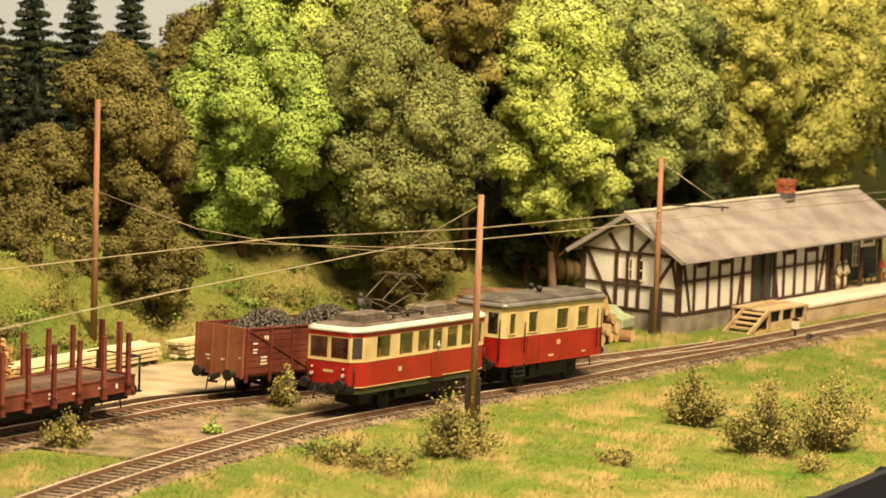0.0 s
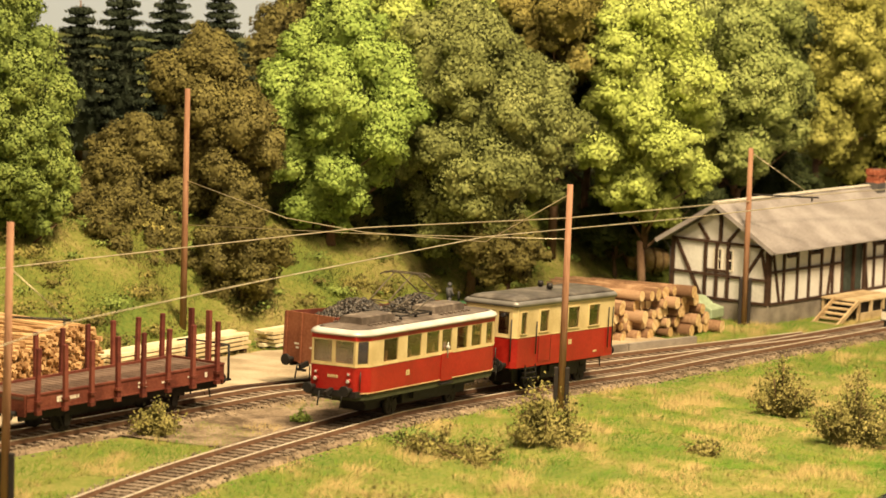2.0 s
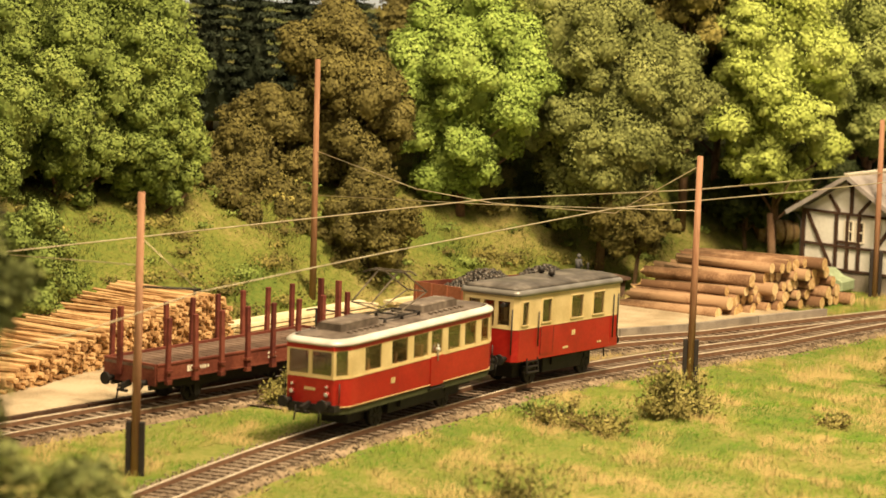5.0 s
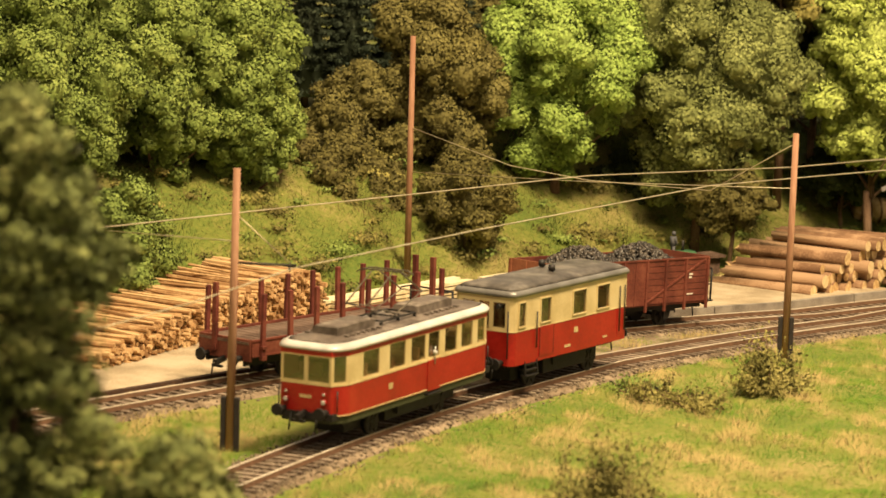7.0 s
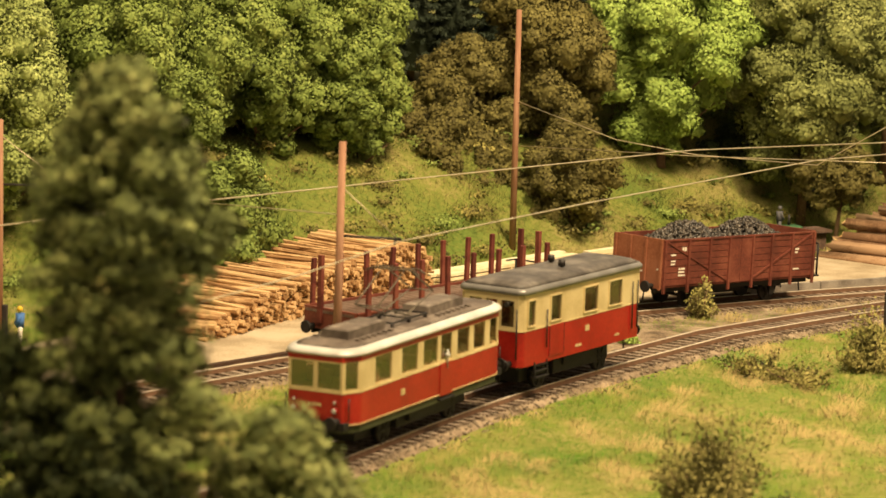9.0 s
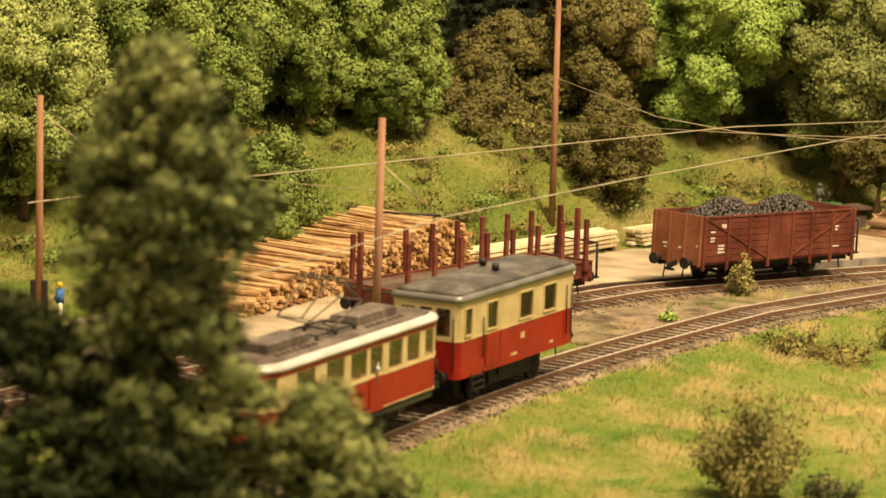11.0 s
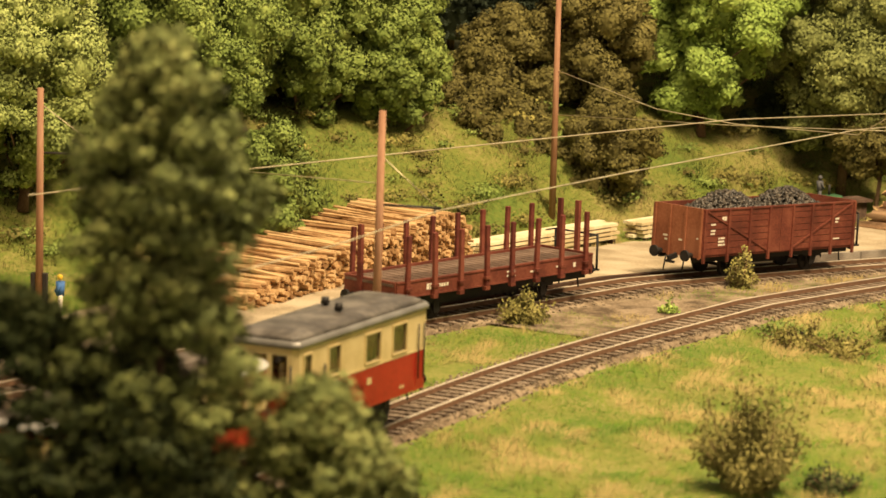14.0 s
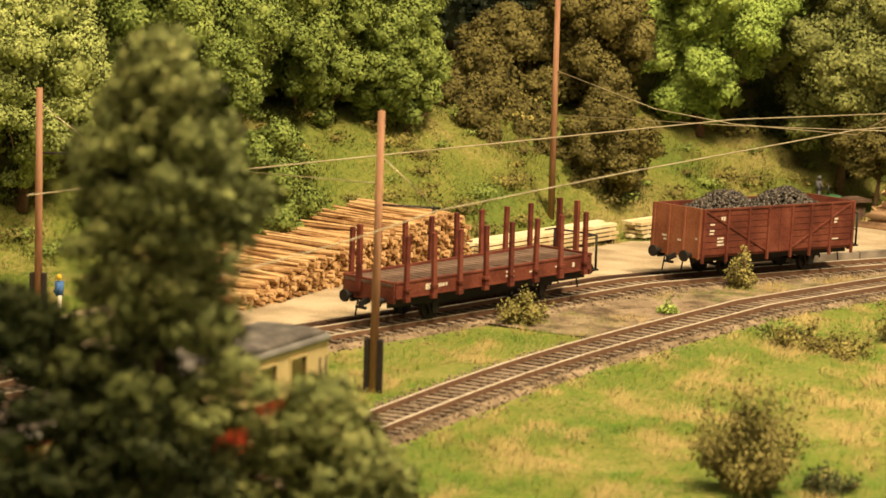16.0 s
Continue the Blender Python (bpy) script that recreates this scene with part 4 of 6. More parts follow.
    box(bm, -56, 56, -15, 15, 12.6, 29.0)
    part("coal_core", bm, M_COAL, coal)


def build_flat_wagon():
    t = thing("stake_wagon", 0, 0, 0, 0, "empty brown flat wagon with upright wooden stakes", "goods wagon")
    L, W = 65.8, 15.6
    running_gear(t, L, 36)
    bm = bmesh.new()
    for sy in (-1, 1):
        box(bm, -L, L, sy * W - 0.7, sy * W + 0.7, 13.0, 20.6)
        for z in (13.4, 20.2):
            bar(bm, (-L, sy * (W + 0.8), z), (L, sy * (W + 0.8), z), 0.5, 0.7)
    for sx in (-1, 1):
        box(bm, sx * L - 0.7, sx * L + 0.7, -W, W, 11.0, 20.6)
    part("side_frame", bm, M_WAGON, t, "brown steel side frame")
    first = None
    for k in range(27):
        x = -L + 1.2 + k * (2 * L - 2.4) / 26
        if first is None:
            bm = bmesh.new()
            box(bm, -2.2, 2.2, -W + 0.8, W - 0.8, -0.6, 0.6)
            first = part("deck_board", bm, M_DECK, t)
            first.matrix_basis = pose(x * MM, 0, 19.0 * MM)
        else:
            share("deck_board", first, pose(x * MM, 0, 19.0 * MM), t)
    first = None
    rng = random.Random(9)
    for k, x in enumerate(np.linspace(-L + 6, L - 6, 8)):
        for sy in (-1, 1):
            m = pose(x * MM, sy * (W + 1.5) * MM, 30.2 * MM, rng.uniform(-1.5, 1.5), rng.uniform(-1.5, 1.5), 0)
            if first is None:
                bm = bmesh.new()
                box(bm, -1.15, 1.15, -0.9, 0.9, -17.5, 10.6)
                first = part("stake", bm, M_STAKE, t, "dark red-brown wooden stake", 0.2)
                first.matrix_basis = m
            else:
                share("stake", first, m, t)
            bm = bmesh.new()
            box(bm, x - 1.7, x + 1.7, *sorted((sy * (W + 0.5), sy * (W + 3.0))), 16.4, 17.6)
            box(bm, x - 1.5, x + 1.5, *sorted((sy * (W + 0.5), sy * (W + 2.6))), 11.4, 13.2)
            part("stake_pocket", bm, M_WAGON, t)
    for y in (-5.4, 5.4):
        for sx in (-1, 1):
            bm = bmesh.new()
            box(bm, sx * (L + 1.2) - 0.9, sx * (L + 1.2) + 0.9, y - 1.2, y + 1.2, 14, 44)
            part("end_stake", bm, M_STAKE, t)
    bm = bmesh.new()
    for y in (-13, 13):
        rod(bm, (-L - 7.0, y, 12), (-L - 7.0, y, 28), 0.6, 0.6, 6), rod(bm, (-L - 7.0, y, 28), (-L, y, 28), 0.4, 0.4, 6)
    rod(bm, (-L - 7.0, -13, 28), (-L - 7.0, 13, 28), 0.45, 0.45, 6)
    box(bm, -L - 8.0, -L, -14, 14, 11.2, 12.0)
    part("brake_platform", bm, M_BLACK, t, "black brake platform with handrails")
    for x, ws, hh, z in ((47, (1.6, 1.6), 2.6, 15.6), (39, (1.2, 1.0, 1.2, 0, 1.0), 1.5, 16), (8, (2.4,), 1.4, 16.4), (-6, (3, 2), 1.0, 17.4), (-6, (3, 2.4), 1.0, 15.6), (-22, (2, 2), 0.8, 16), (-40, (1.6, 3.8), 0.8, 16.4), (-52, (1.6,), 2.2, 15.4)):
        bars(t, "lettering", x, W + 0.75, z, ws, hh, "y", M_WHITE)
    t.matrix_basis = on_line(SIDING, FLAT_S, 66)


def nearest_s(line, x, y):
    c, run = line
    return float(run[np.argmin(np.hypot(c[:, 0] - x, c[:, 1] - y))])


OPEN_S, FLAT_S = nearest_s(SIDING, -62, 1634) + 30, nearest_s(SIDING, -183, 1452) + 15.8
build_open_wagon()
build_flat_wagon()


# ---- trees, bushes, grass ----
def unit_rows(v):
    return v / np.maximum(np.linalg.norm(v, axis=1), 1e-6)[:, None]


def scatter_leaves(rng, centres, radii, count, size, masses=None, spread=(0.8, 1.2)):
    """Small leaf faces over the skins of many lobes, thinner on the undersides; with the lobes' own normals."""
    w = radii[:, 0] * radii[:, 2]
    big = np.flatnonzero(radii[:, 0] > 0.6 * np.median(np.sort(radii[:, 0])[-30:])) if masses is not None else []
    pick = rng.choice(len(centres), count * 3, p=w / w.sum())
    d = unit_rows(rng.normal(size=(count * 3, 3)))
    d[:, 2] = np.where(d[:, 2] < -0.55, -d[:, 2], d[:, 2])
    p = centres[pick] + d * radii[pick] * rng.uniform(*spread, count * 3)[:, None]
    # none grow inside another mass of the crown
    free = np.ones(count * 3, bool)
    for k in big:
        free &= (((p - centres[k]) / radii[k]) ** 2).sum(1) > 0.6
    keep = np.flatnonzero(free)[:count]
    pick, d, p, count = pick[keep], d[keep], p[keep], len(keep)
    skin = unit_rows(d / radii[pick])
    if masses is not None:
        skin = unit_rows(0.4 * skin + 0.6 * unit_rows(p - masses[pick]))
    n = unit_rows(d + rng.normal(scale=0.4, size=(count, 3)))
    a = unit_rows(np.cross(n, rng.normal(size=(count, 3))))
    b = np.cross(n, a)
    s = size * rng.uniform(0.55, 1.3, count)[:, None]
    v = np.stack((p - a * s * 0.8 - b * s * 0.5, p + a * s * 0.8 - b * s * 0.5, p + b * s), 1).reshape(-1, 3)
    return v, np.arange(3 * count).reshape(-1, 3), np.repeat(skin, 3, axis=0)


def ball_mesh(rng, centres, radii, k=0.84):
    bm = bmesh.new()
    bmesh.ops.create_icosphere(bm, subdivisions=1, radius=1.0)
    bv = np.array([v.co[:] for v in bm.verts])
    bf = np.array([[v.index for v in f.verts] for f in bm.faces])
    bm.free()
    vs, fs = [], []
    for i, (c, r) in enumerate(zip(centres, radii)):
        vs.append(bv * (r * k) * (1 + rng.uniform(-0.10, 0.10, (len(bv), 1))) + c)
        fs.append(bf + i * len(bv))
    return np.concatenate(vs), np.concatenate(fs), np.tile(bv, (len(centres), 1))


def crown_lobes(rng, z0, z1, r, n, taper=0.75):
    """Drooping masses of foliage hung round an egg-shaped crown, each broken up into many small clumps."""
    h, mid = (z1 - z0) / 2, (z0 + z1) / 2
    c, rad, mass = [(0, 0, mid)], [(r * 0.55, r * 0.55, h * 0.7)], [(0, 0, mid)]
    for i in range(n):
        zz = 1 - 2 * (i + 0.5) / n
        ang = i * 2.39996 + rng.uniform(-0.5, 0.5)
        ring = math.sqrt(max(0, 1 - zz * zz)) * (1.0 if zz < 0.2 else 1 - (1 - taper) * zz)
        k = rng.uniform(0.56, 0.80)
        p = np.array((math.cos(ang) * ring * r * k, math.sin(ang) * ring * r * k, mid + zz * h * rng.uniform(0.68, 0.9)))
        q = r * rng.uniform(0.25, 0.40)
        long = q * rng.uniform(0.95, 1.4)
        c.append(p), rad.append((q * 0.82, q * 0.82, long * 0.85)), mass.append(p)
        for _ in range(10):
            d = rng.normal(size=3) + 0.5 * np.array((math.cos(ang), math.sin(ang), 0.1))
            d /= np.linalg.norm(d)
            e = q * rng.uniform(0.26, 0.52)
            c.append(p + d * (q, q, long) * rng.uniform(0.6, 0.98)), rad.append((e, e, e * rng.uniform(0.7, 1.0))), mass.append(p)
    return np.array(c, float), np.array(rad, float), np.array(mass, float)


def spray_lobes(rng, z0, z1, r, n, taper=0.0):
    """Loose sprays of twigs round a slender stem, rounded at the top."""
    c, rad, mass = [], [], []
    for i in range(n * 7):
        u = rng.uniform(0, 1)
        wide = r * min(1.0, 0.14 + 5.0 * (1 - u)) * (0.84 + 0.16 * math.sin(u * 19 + 0.6))
        a, k = rng.uniform(0, 6.283), math.sqrt(rng.uniform(0.02, 1))
        p = np.array((math.cos(a) * wide * k, math.sin(a) * wide * k, z0 + (z1 - z0) * u - 0.12 * wide * k))
        e = rng.uniform(2.0, 5.0)
        c.append(p), rad.append((e * 1.1, e * 1.1, e * 0.85)), mass.append((0, 0, p[2] - 8))
    return np.array(c, float), np.array(rad, float), np.array(mass, float)


def build_tree(name, x, y, zb, zt, r, mat, leaves, size, label, seed, lobes=27, category="tree", trunk=3.0, group="deciduous trees", form=crown_lobes, core_size=0.74, spread=(0.8, 1.2)):
    rng = np.random.default_rng(seed)
    g = gz(x, y) - 0.5
    t = thing(name, x, y, 0, 0, label, category, group)
    c, rad, mass = form(rng, zb, zt, r, lobes)
    v, f, lobe = scatter_leaves(rng, c, rad, leaves, size, mass if form is crown_lobes else None, spread)
    crown = mesh_arrays("crown", v, f, mat, lobe=lobe)
    crown.parent = t
    v, f, lobe = ball_mesh(rng, c, rad, core_size)
    core = mesh_arrays("inner_foliage", v, f, mat, True, lobe=lobe)
    core.parent = crown
    bm = bmesh.new()
    top = zb + (zt - zb) * 0.55
    rod(bm, (0, 0, g), (rng.uniform(-3, 3), 0, zb), trunk * 1.3, trunk * 0.9, 9)
    rod(bm, (0, 0, zb - 4), (0, 0, top), trunk * 0.9, trunk * 0.4, 8)
    for k in range(7):
        a = k * 2.4 + rng.uniform(-0.3, 0.3)
        z0 = zb - 5 + k * 4.0
        rod(bm, (0, 0, z0), (math.cos(a) * r * 0.62, math.sin(a) * r * 0.62, z0 + r * rng.uniform(0.35, 0.7)), trunk * 0.45, trunk * 0.12, 6)
    part("trunk", bm, M_BARK, t, "brown bark trunk with limbs")
    return t


def build_spruce(x, y, zt, r, seed, label):
    rng = np.random.default_rng(seed)
    g = gz(x, y) - 0.5
    t = thing("spruce", x, y, 0, 0, label, "tree", "spruces")
    bm = bmesh.new()
    rod(bm, (0, 0, g), (0, 0, zt - 1), 2.6, 0.4, 8)
    part("trunk", bm, M_BARK, t)
    vs = []
    z = g + 14
    while z < zt - 2:
        k = (zt - z) / (zt - g)
        rr = r * min(1.0, k * 1.5 + 0.08)
        n = 10
        for i in range(n):
            a = i * math.tau / n + rng.uniform(-0.3, 0.3)
            ln = rr * rng.uniform(0.8, 1.1)
            for q in range(120):
                u = rng.uniform(0.05, 1)
                wob = rng.normal(scale=1.3 + 1.1 * (1 - u), size=3)
                px = np.array((math.cos(a) * ln * u, math.sin(a) * ln * u, z - ln * 0.42 * u + ln * 0.34 * u * u)) + wob * (1, 1, 0.42)
                d = rng.normal(size=3)
                d /= np.linalg.norm(d)
                e = np.cross(d, rng.normal(size=3))
                e /= np.linalg.norm(e)
                vs += [px - d * 1.9, px + d * 1.9, px + e * 1.3]
        z += 5.0 + 3.0 * k
    vs = np.array(vs)
    crown = mesh_arrays("crown", vs, np.arange(len(vs)).reshape(-1, 3), M_SPRUCE)
    bm = bmesh.new()
    rod(bm, (0, 0, g + 8), (0, 0, zt - 6), r * 0.56, 0.5, 12)
    part("inner_foliage", bm, M_SPRUCE, t)
    crown.parent = t


M_SPRUCE = leaf_material("spruce_needles", (0.012, 0.020, 0.011), (0.03, 0.042, 0.023), (0.06, 0.072, 0.04))
M_OLIVE = leaf_material("leaves_olive_brown", (0.061, 0.051, 0.016), (0.149, 0.130, 0.037), (0.255, 0.226, 0.068))
M_GREEN = leaf_material("leaves_mid_green", (0.077, 0.113, 0.023), (0.188, 0.254, 0.055), (0.347, 0.413, 0.103))
M_BRIGHT = leaf_material("leaves_bright_green", (0.140, 0.220, 0.040), (0.294, 0.411, 0.083), (0.475, 0.604, 0.149))
M_YELLOW = leaf_material("leaves_yellow_green", (0.242, 0.302, 0.054), (0.457, 0.554, 0.118), (0.661, 0.741, 0.221))
# dark green leaves; also the shade tone of added shrubs and front bushes
M_DARK = leaf_material("leaves_dark_green_and_shade", (0.018, 0.028, 0.010), (0.05, 0.068, 0.020), (0.12, 0.13, 0.04))
M_BUSH = leaf_material("leaves_dry_bush", (0.11, 0.105, 0.026), (0.25, 0.225, 0.06), (0.42, 0.36, 0.12))
M_FORE = leaf_material("leaves_front_tree", (0.073, 0.092, 0.033), (0.222, 0.259, 0.076), (0.529, 0.526, 0.179))
M_GOLD = leaf_material("leaves_golden_olive", (0.164, 0.169, 0.036), (0.397, 0.402, 0.094), (0.684, 0.656, 0.191))
M_GREYOLIVE = leaf_material("leaves_grey_olive", (0.075, 0.088, 0.024), (0.196, 0.223, 0.066), (0.380, 0.405, 0.133))
M_PALE = leaf_material("leaves_pale_green", (0.125, 0.158, 0.043), (0.300, 0.360, 0.103), (0.558, 0.615, 0.203))
M_TAWNY = leaf_material("leaves_tawny_olive", (0.115, 0.106, 0.029), (0.270, 0.236, 0.063), (0.460, 0.391, 0.115))

TREES = [
    # x, y, crown bottom, crown top, radius, material, leaves, leaf size, label
    (-184, 1848, 10, 160, 42, M_OLIVE, 32000, 1.15, "tall olive-brown tree with dense small leaves"),
    (-226, 1830, 8, 104, 34, M_OLIVE, 18000, 1.15, "low olive-brown tree on the bank"),
    (-114, 1896, 44, 174, 50, M_BRIGHT, 38000, 1.2, "bright green leafy tree on the bank"),
    (-85, 2018, 100, 216, 66, M_YELLOW, 26000, 1.3, "pale yellow-green tree behind the others"),
    (-31, 1929, 24, 166, 62, M_GREYOLIVE, 46000, 1.2, "broad dark olive tree with drooping crown"),
    (18, 2025, 116, 212, 46, M_TAWNY, 18000, 1.3, "brownish tree top behind the others"),
    (76, 2006, 22, 194, 47, M_YELLOW, 32000, 1.2, "slender yellow-green tree lit from above"),
    (136, 2094, 48, 194, 54, M_PALE, 36000, 1.25, "mid-green leafy tree behind the station"),
    (200, 2205, 60, 206, 48, M_GOLD, 18000, 1.35, "olive tree in the second row"),
    (256, 2262, 42, 204, 64, M_GOLD, 36000, 1.3, "golden-olive tree behind the station roof"),
    (345, 2370, 46, 200, 60, M_GOLD, 26000, 1.35, "olive tree at the end of the bank"),
    (-140, 2010, 60, 168, 44, M_OLIVE, 16000, 1.35, "shaded olive tree in the second row"),
    (-60, 2090, 70, 190, 60, M_BRIGHT, 16000, 1.5, "bright green tree in the back row"),
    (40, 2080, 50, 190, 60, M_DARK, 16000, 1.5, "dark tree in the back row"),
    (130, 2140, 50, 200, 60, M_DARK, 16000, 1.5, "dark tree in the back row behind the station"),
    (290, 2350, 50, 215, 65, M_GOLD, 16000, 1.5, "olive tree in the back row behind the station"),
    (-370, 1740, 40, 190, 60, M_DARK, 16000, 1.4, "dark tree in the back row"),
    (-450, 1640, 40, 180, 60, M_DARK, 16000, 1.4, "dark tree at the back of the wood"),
    (-296, 1734, 46, 190, 50, M_GREEN, 38000, 1.2, "dense dark green tree on the bank"),
    (-366, 1612, 40, 176, 54, M_GREEN, 40000, 1.15, "dense green tree beside the yard"),
    (-318, 1690, 52, 168, 46, M_GREEN, 26000, 1.15, "shaded dark green tree"),
    (-272, 1725, 42, 130, 32, M_GREEN, 22000, 1.15, "rounded mid-green tree on the bank"),
    (-425, 1530, 34, 152, 46, M_PALE, 30000, 1.1, "pale olive-green tree at the edge of the wood"),
    (-478, 1440, 46, 150, 44, M_GOLD, 18000, 1.1, "olive tree at the end of the wood"),
]
for i, (x, y, zb, zt, r, m, n, sz, lab) in enumerate(TREES):
    build_tree("deciduous_tree", x, y, zb, zt, r, m, int(n * 2.0), sz * 0.98, lab, 100 + i, trunk=2.4)
for i, (x, y, zb, zt, r, m, n, lab) in enumerate((
        (-158, 1793, 2, 60, 31, M_OLIVE, 15000, "olive-brown shrub below the trees"),
        (-303, 1540, 0, 66, 28, M_GREEN, 17000, "rounded green shrub beside the wood stack"),
        (-236, 1782, 0, 62, 34, M_OLIVE, 13000, "olive-brown bushy undergrowth on the bank"),
        (-276, 1786, 8, 92, 34, M_OLIVE, 13000, "olive undergrowth tree at the foot of spruces"),
        (-205, 1800, 4, 48, 24, M_OLIVE, 8000, "brown undergrowth shrub on the bank"),
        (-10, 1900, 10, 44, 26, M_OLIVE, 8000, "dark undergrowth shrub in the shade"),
        # dark shrubs added to stand in for the shade under the crowns
        (105, 2090, 10, 56, 30, M_DARK, 8000, "dark shrub added for the shade behind the station"),
        (165, 2165, 6, 66, 36, M_DARK, 8000, "dark shrub added for the shade behind the station roof"),
        (60, 2050, 10, 40, 26, M_DARK, 7000, "dark shrub added for the shade below the trees"),
        (-75, 1950, 12, 44, 26, M_DARK, 6000, "dark shrub added for the shade between trunks"),
        (252, 2262, 6, 60, 36, M_DARK, 7000, "dark shrub added for the shade at the back"))):
    build_tree("shrub", x, y, zb, zt, r, m, int(n * 1.5), 1.0, lab, 300 + i, lobes=14, category="shrub", trunk=1.2, group="shrubs")
for i, (x, y, zt, r) in enumerate(((-270, 1931, 166, 30), (-247, 1948, 178, 30), (-219, 1962, 184, 30), (-191, 1985, 176, 27), (-300, 1900, 162, 30))):
    build_spruce(x, y, zt, r, 400 + i, "dark blue-green spruce behind the leafy trees")
# the tree close to the viewers
build_tree("deciduous_tree", -181, 780, 48, 181, 27, M_FORE, 62000, 1.15, "dark slender tree close to the front edge", 500, lobes=84, trunk=2.0, form=spray_lobes, core_size=0.42, spread=(0.3, 1.6))
# the two left bushes get darker leaves in place of shade low down
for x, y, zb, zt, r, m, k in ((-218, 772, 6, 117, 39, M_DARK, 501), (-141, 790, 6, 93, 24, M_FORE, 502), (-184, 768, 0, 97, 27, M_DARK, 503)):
    build_tree("shrub", x, y, zb, zt, r, m, 36000, 1.3, "green bush at the front edge, shade in the left ones' colour", k, lobes=80, category="shrub", trunk=1.2, group="front bushes", form=spray_lobes, core_size=0.42, spread=(0.3, 1.6))


def build_bush(x, y, h, r, seed, mat, n, label):
    """A dry twiggy bush: a spray of thin stems with small leaf clumps."""
    rng = np.random.default_rng(seed)
    g = gz(x, y)
    t = thing("bush", x, y, 0, 0, label, "bush", "meadow bushes")
    bm = bmesh.new()
    vs, out = [], []
    for k in range(34):
        a, lean = rng.uniform(0, 6.28), rng.uniform(0.05, 1.15)
        top = np.array((math.cos(a) * r * lean, math.sin(a) * r * lean, g + h * rng.uniform(0.35, 1.0) * (1 - 0.3 * lean) * (0.8 + 0.25 * math.sin(a * 2 + seed))))
        foot = np.array((math.cos(a) * r * lean * 0.25, math.sin(a) * r * lean * 0.25, g - 0.5))
        rod(bm, foot, top, 0.35, 0.12, 5)
        for q in range(int(n * 1.6) // 34):
            u = rng.uniform(0.12, 1.05)
            p = foot + (top - foot) * u + rng.normal(scale=r * 0.085 * (0.6 + u), size=3)
            d = rng.normal(size=3)
            d /= np.linalg.norm(d)
            e = np.cross(d, rng.normal(size=3))
            e /= np.linalg.norm(e)
            s = rng.uniform(0.5, 1.1)
            vs += [p - d * s, p - e * s * 0.6, p + d * s, p + e * s * 0.6]
            out += [p - (0, 0, g - h * 0.25)] * 4
    part("branchwork", bm, M_BARK, t, "thin brown twigs")
    vs = np.array(vs)
    leaves = mesh_arrays("foliage", vs, np.arange(len(vs)).reshape(-1, 4), mat, lobe=unit_rows(np.array(out)))
    leaves.parent = t


BUSHES = [(13, 1436, 28, 19, M_BUSH, 4600, "dry yellow-green bush in the meadow"), (130, 1578, 36, 15, M_BUSH, 4200, "dry twiggy bush in the meadow"), (158, 1494, 44, 18, M_BUSH, 7000, "tall dry bush near the front edge"),
          (192, 1530, 46, 18, M_BUSH, 6000, "tall dry bush near the front edge"), (176, 1450, 12, 8, M_BUSH, 500, "small dry shrub near the front edge"), (-44, 1116, 45, 21, M_BUSH, 7500, "tall olive bush in the meadow"), (-16, 1130, 12, 10, M_DARK, 900, "low dark shrub in the meadow"),
          (-161, 1424, 18, 13, M_BUSH, 2600, "yellow-green bush beside the siding"), (-71, 1562, 26, 8, M_BUSH, 1300, "slim yellow-green bush beside the siding"), (-100, 1470, 7, 5, M_BRIGHT, 500, "small green tuft between the tracks"),
          (-36, 1404, 13, 12, M_BUSH, 1300, "low olive scrub in the meadow"), (-18, 1390, 9, 16, M_BUSH, 1300, "low olive scrub in the meadow"), (85, 1440, 9, 10, M_BUSH, 700, "low olive scrub in the meadow"), (-45, 1420, 10, 12, M_GREEN, 800, "low green scrub in the meadow")]
for i, (x, y, h, r, m, n, lab) in enumerate(BUSHES):
    build_bush(x, y, h, r, 600 + i, m, n, lab)


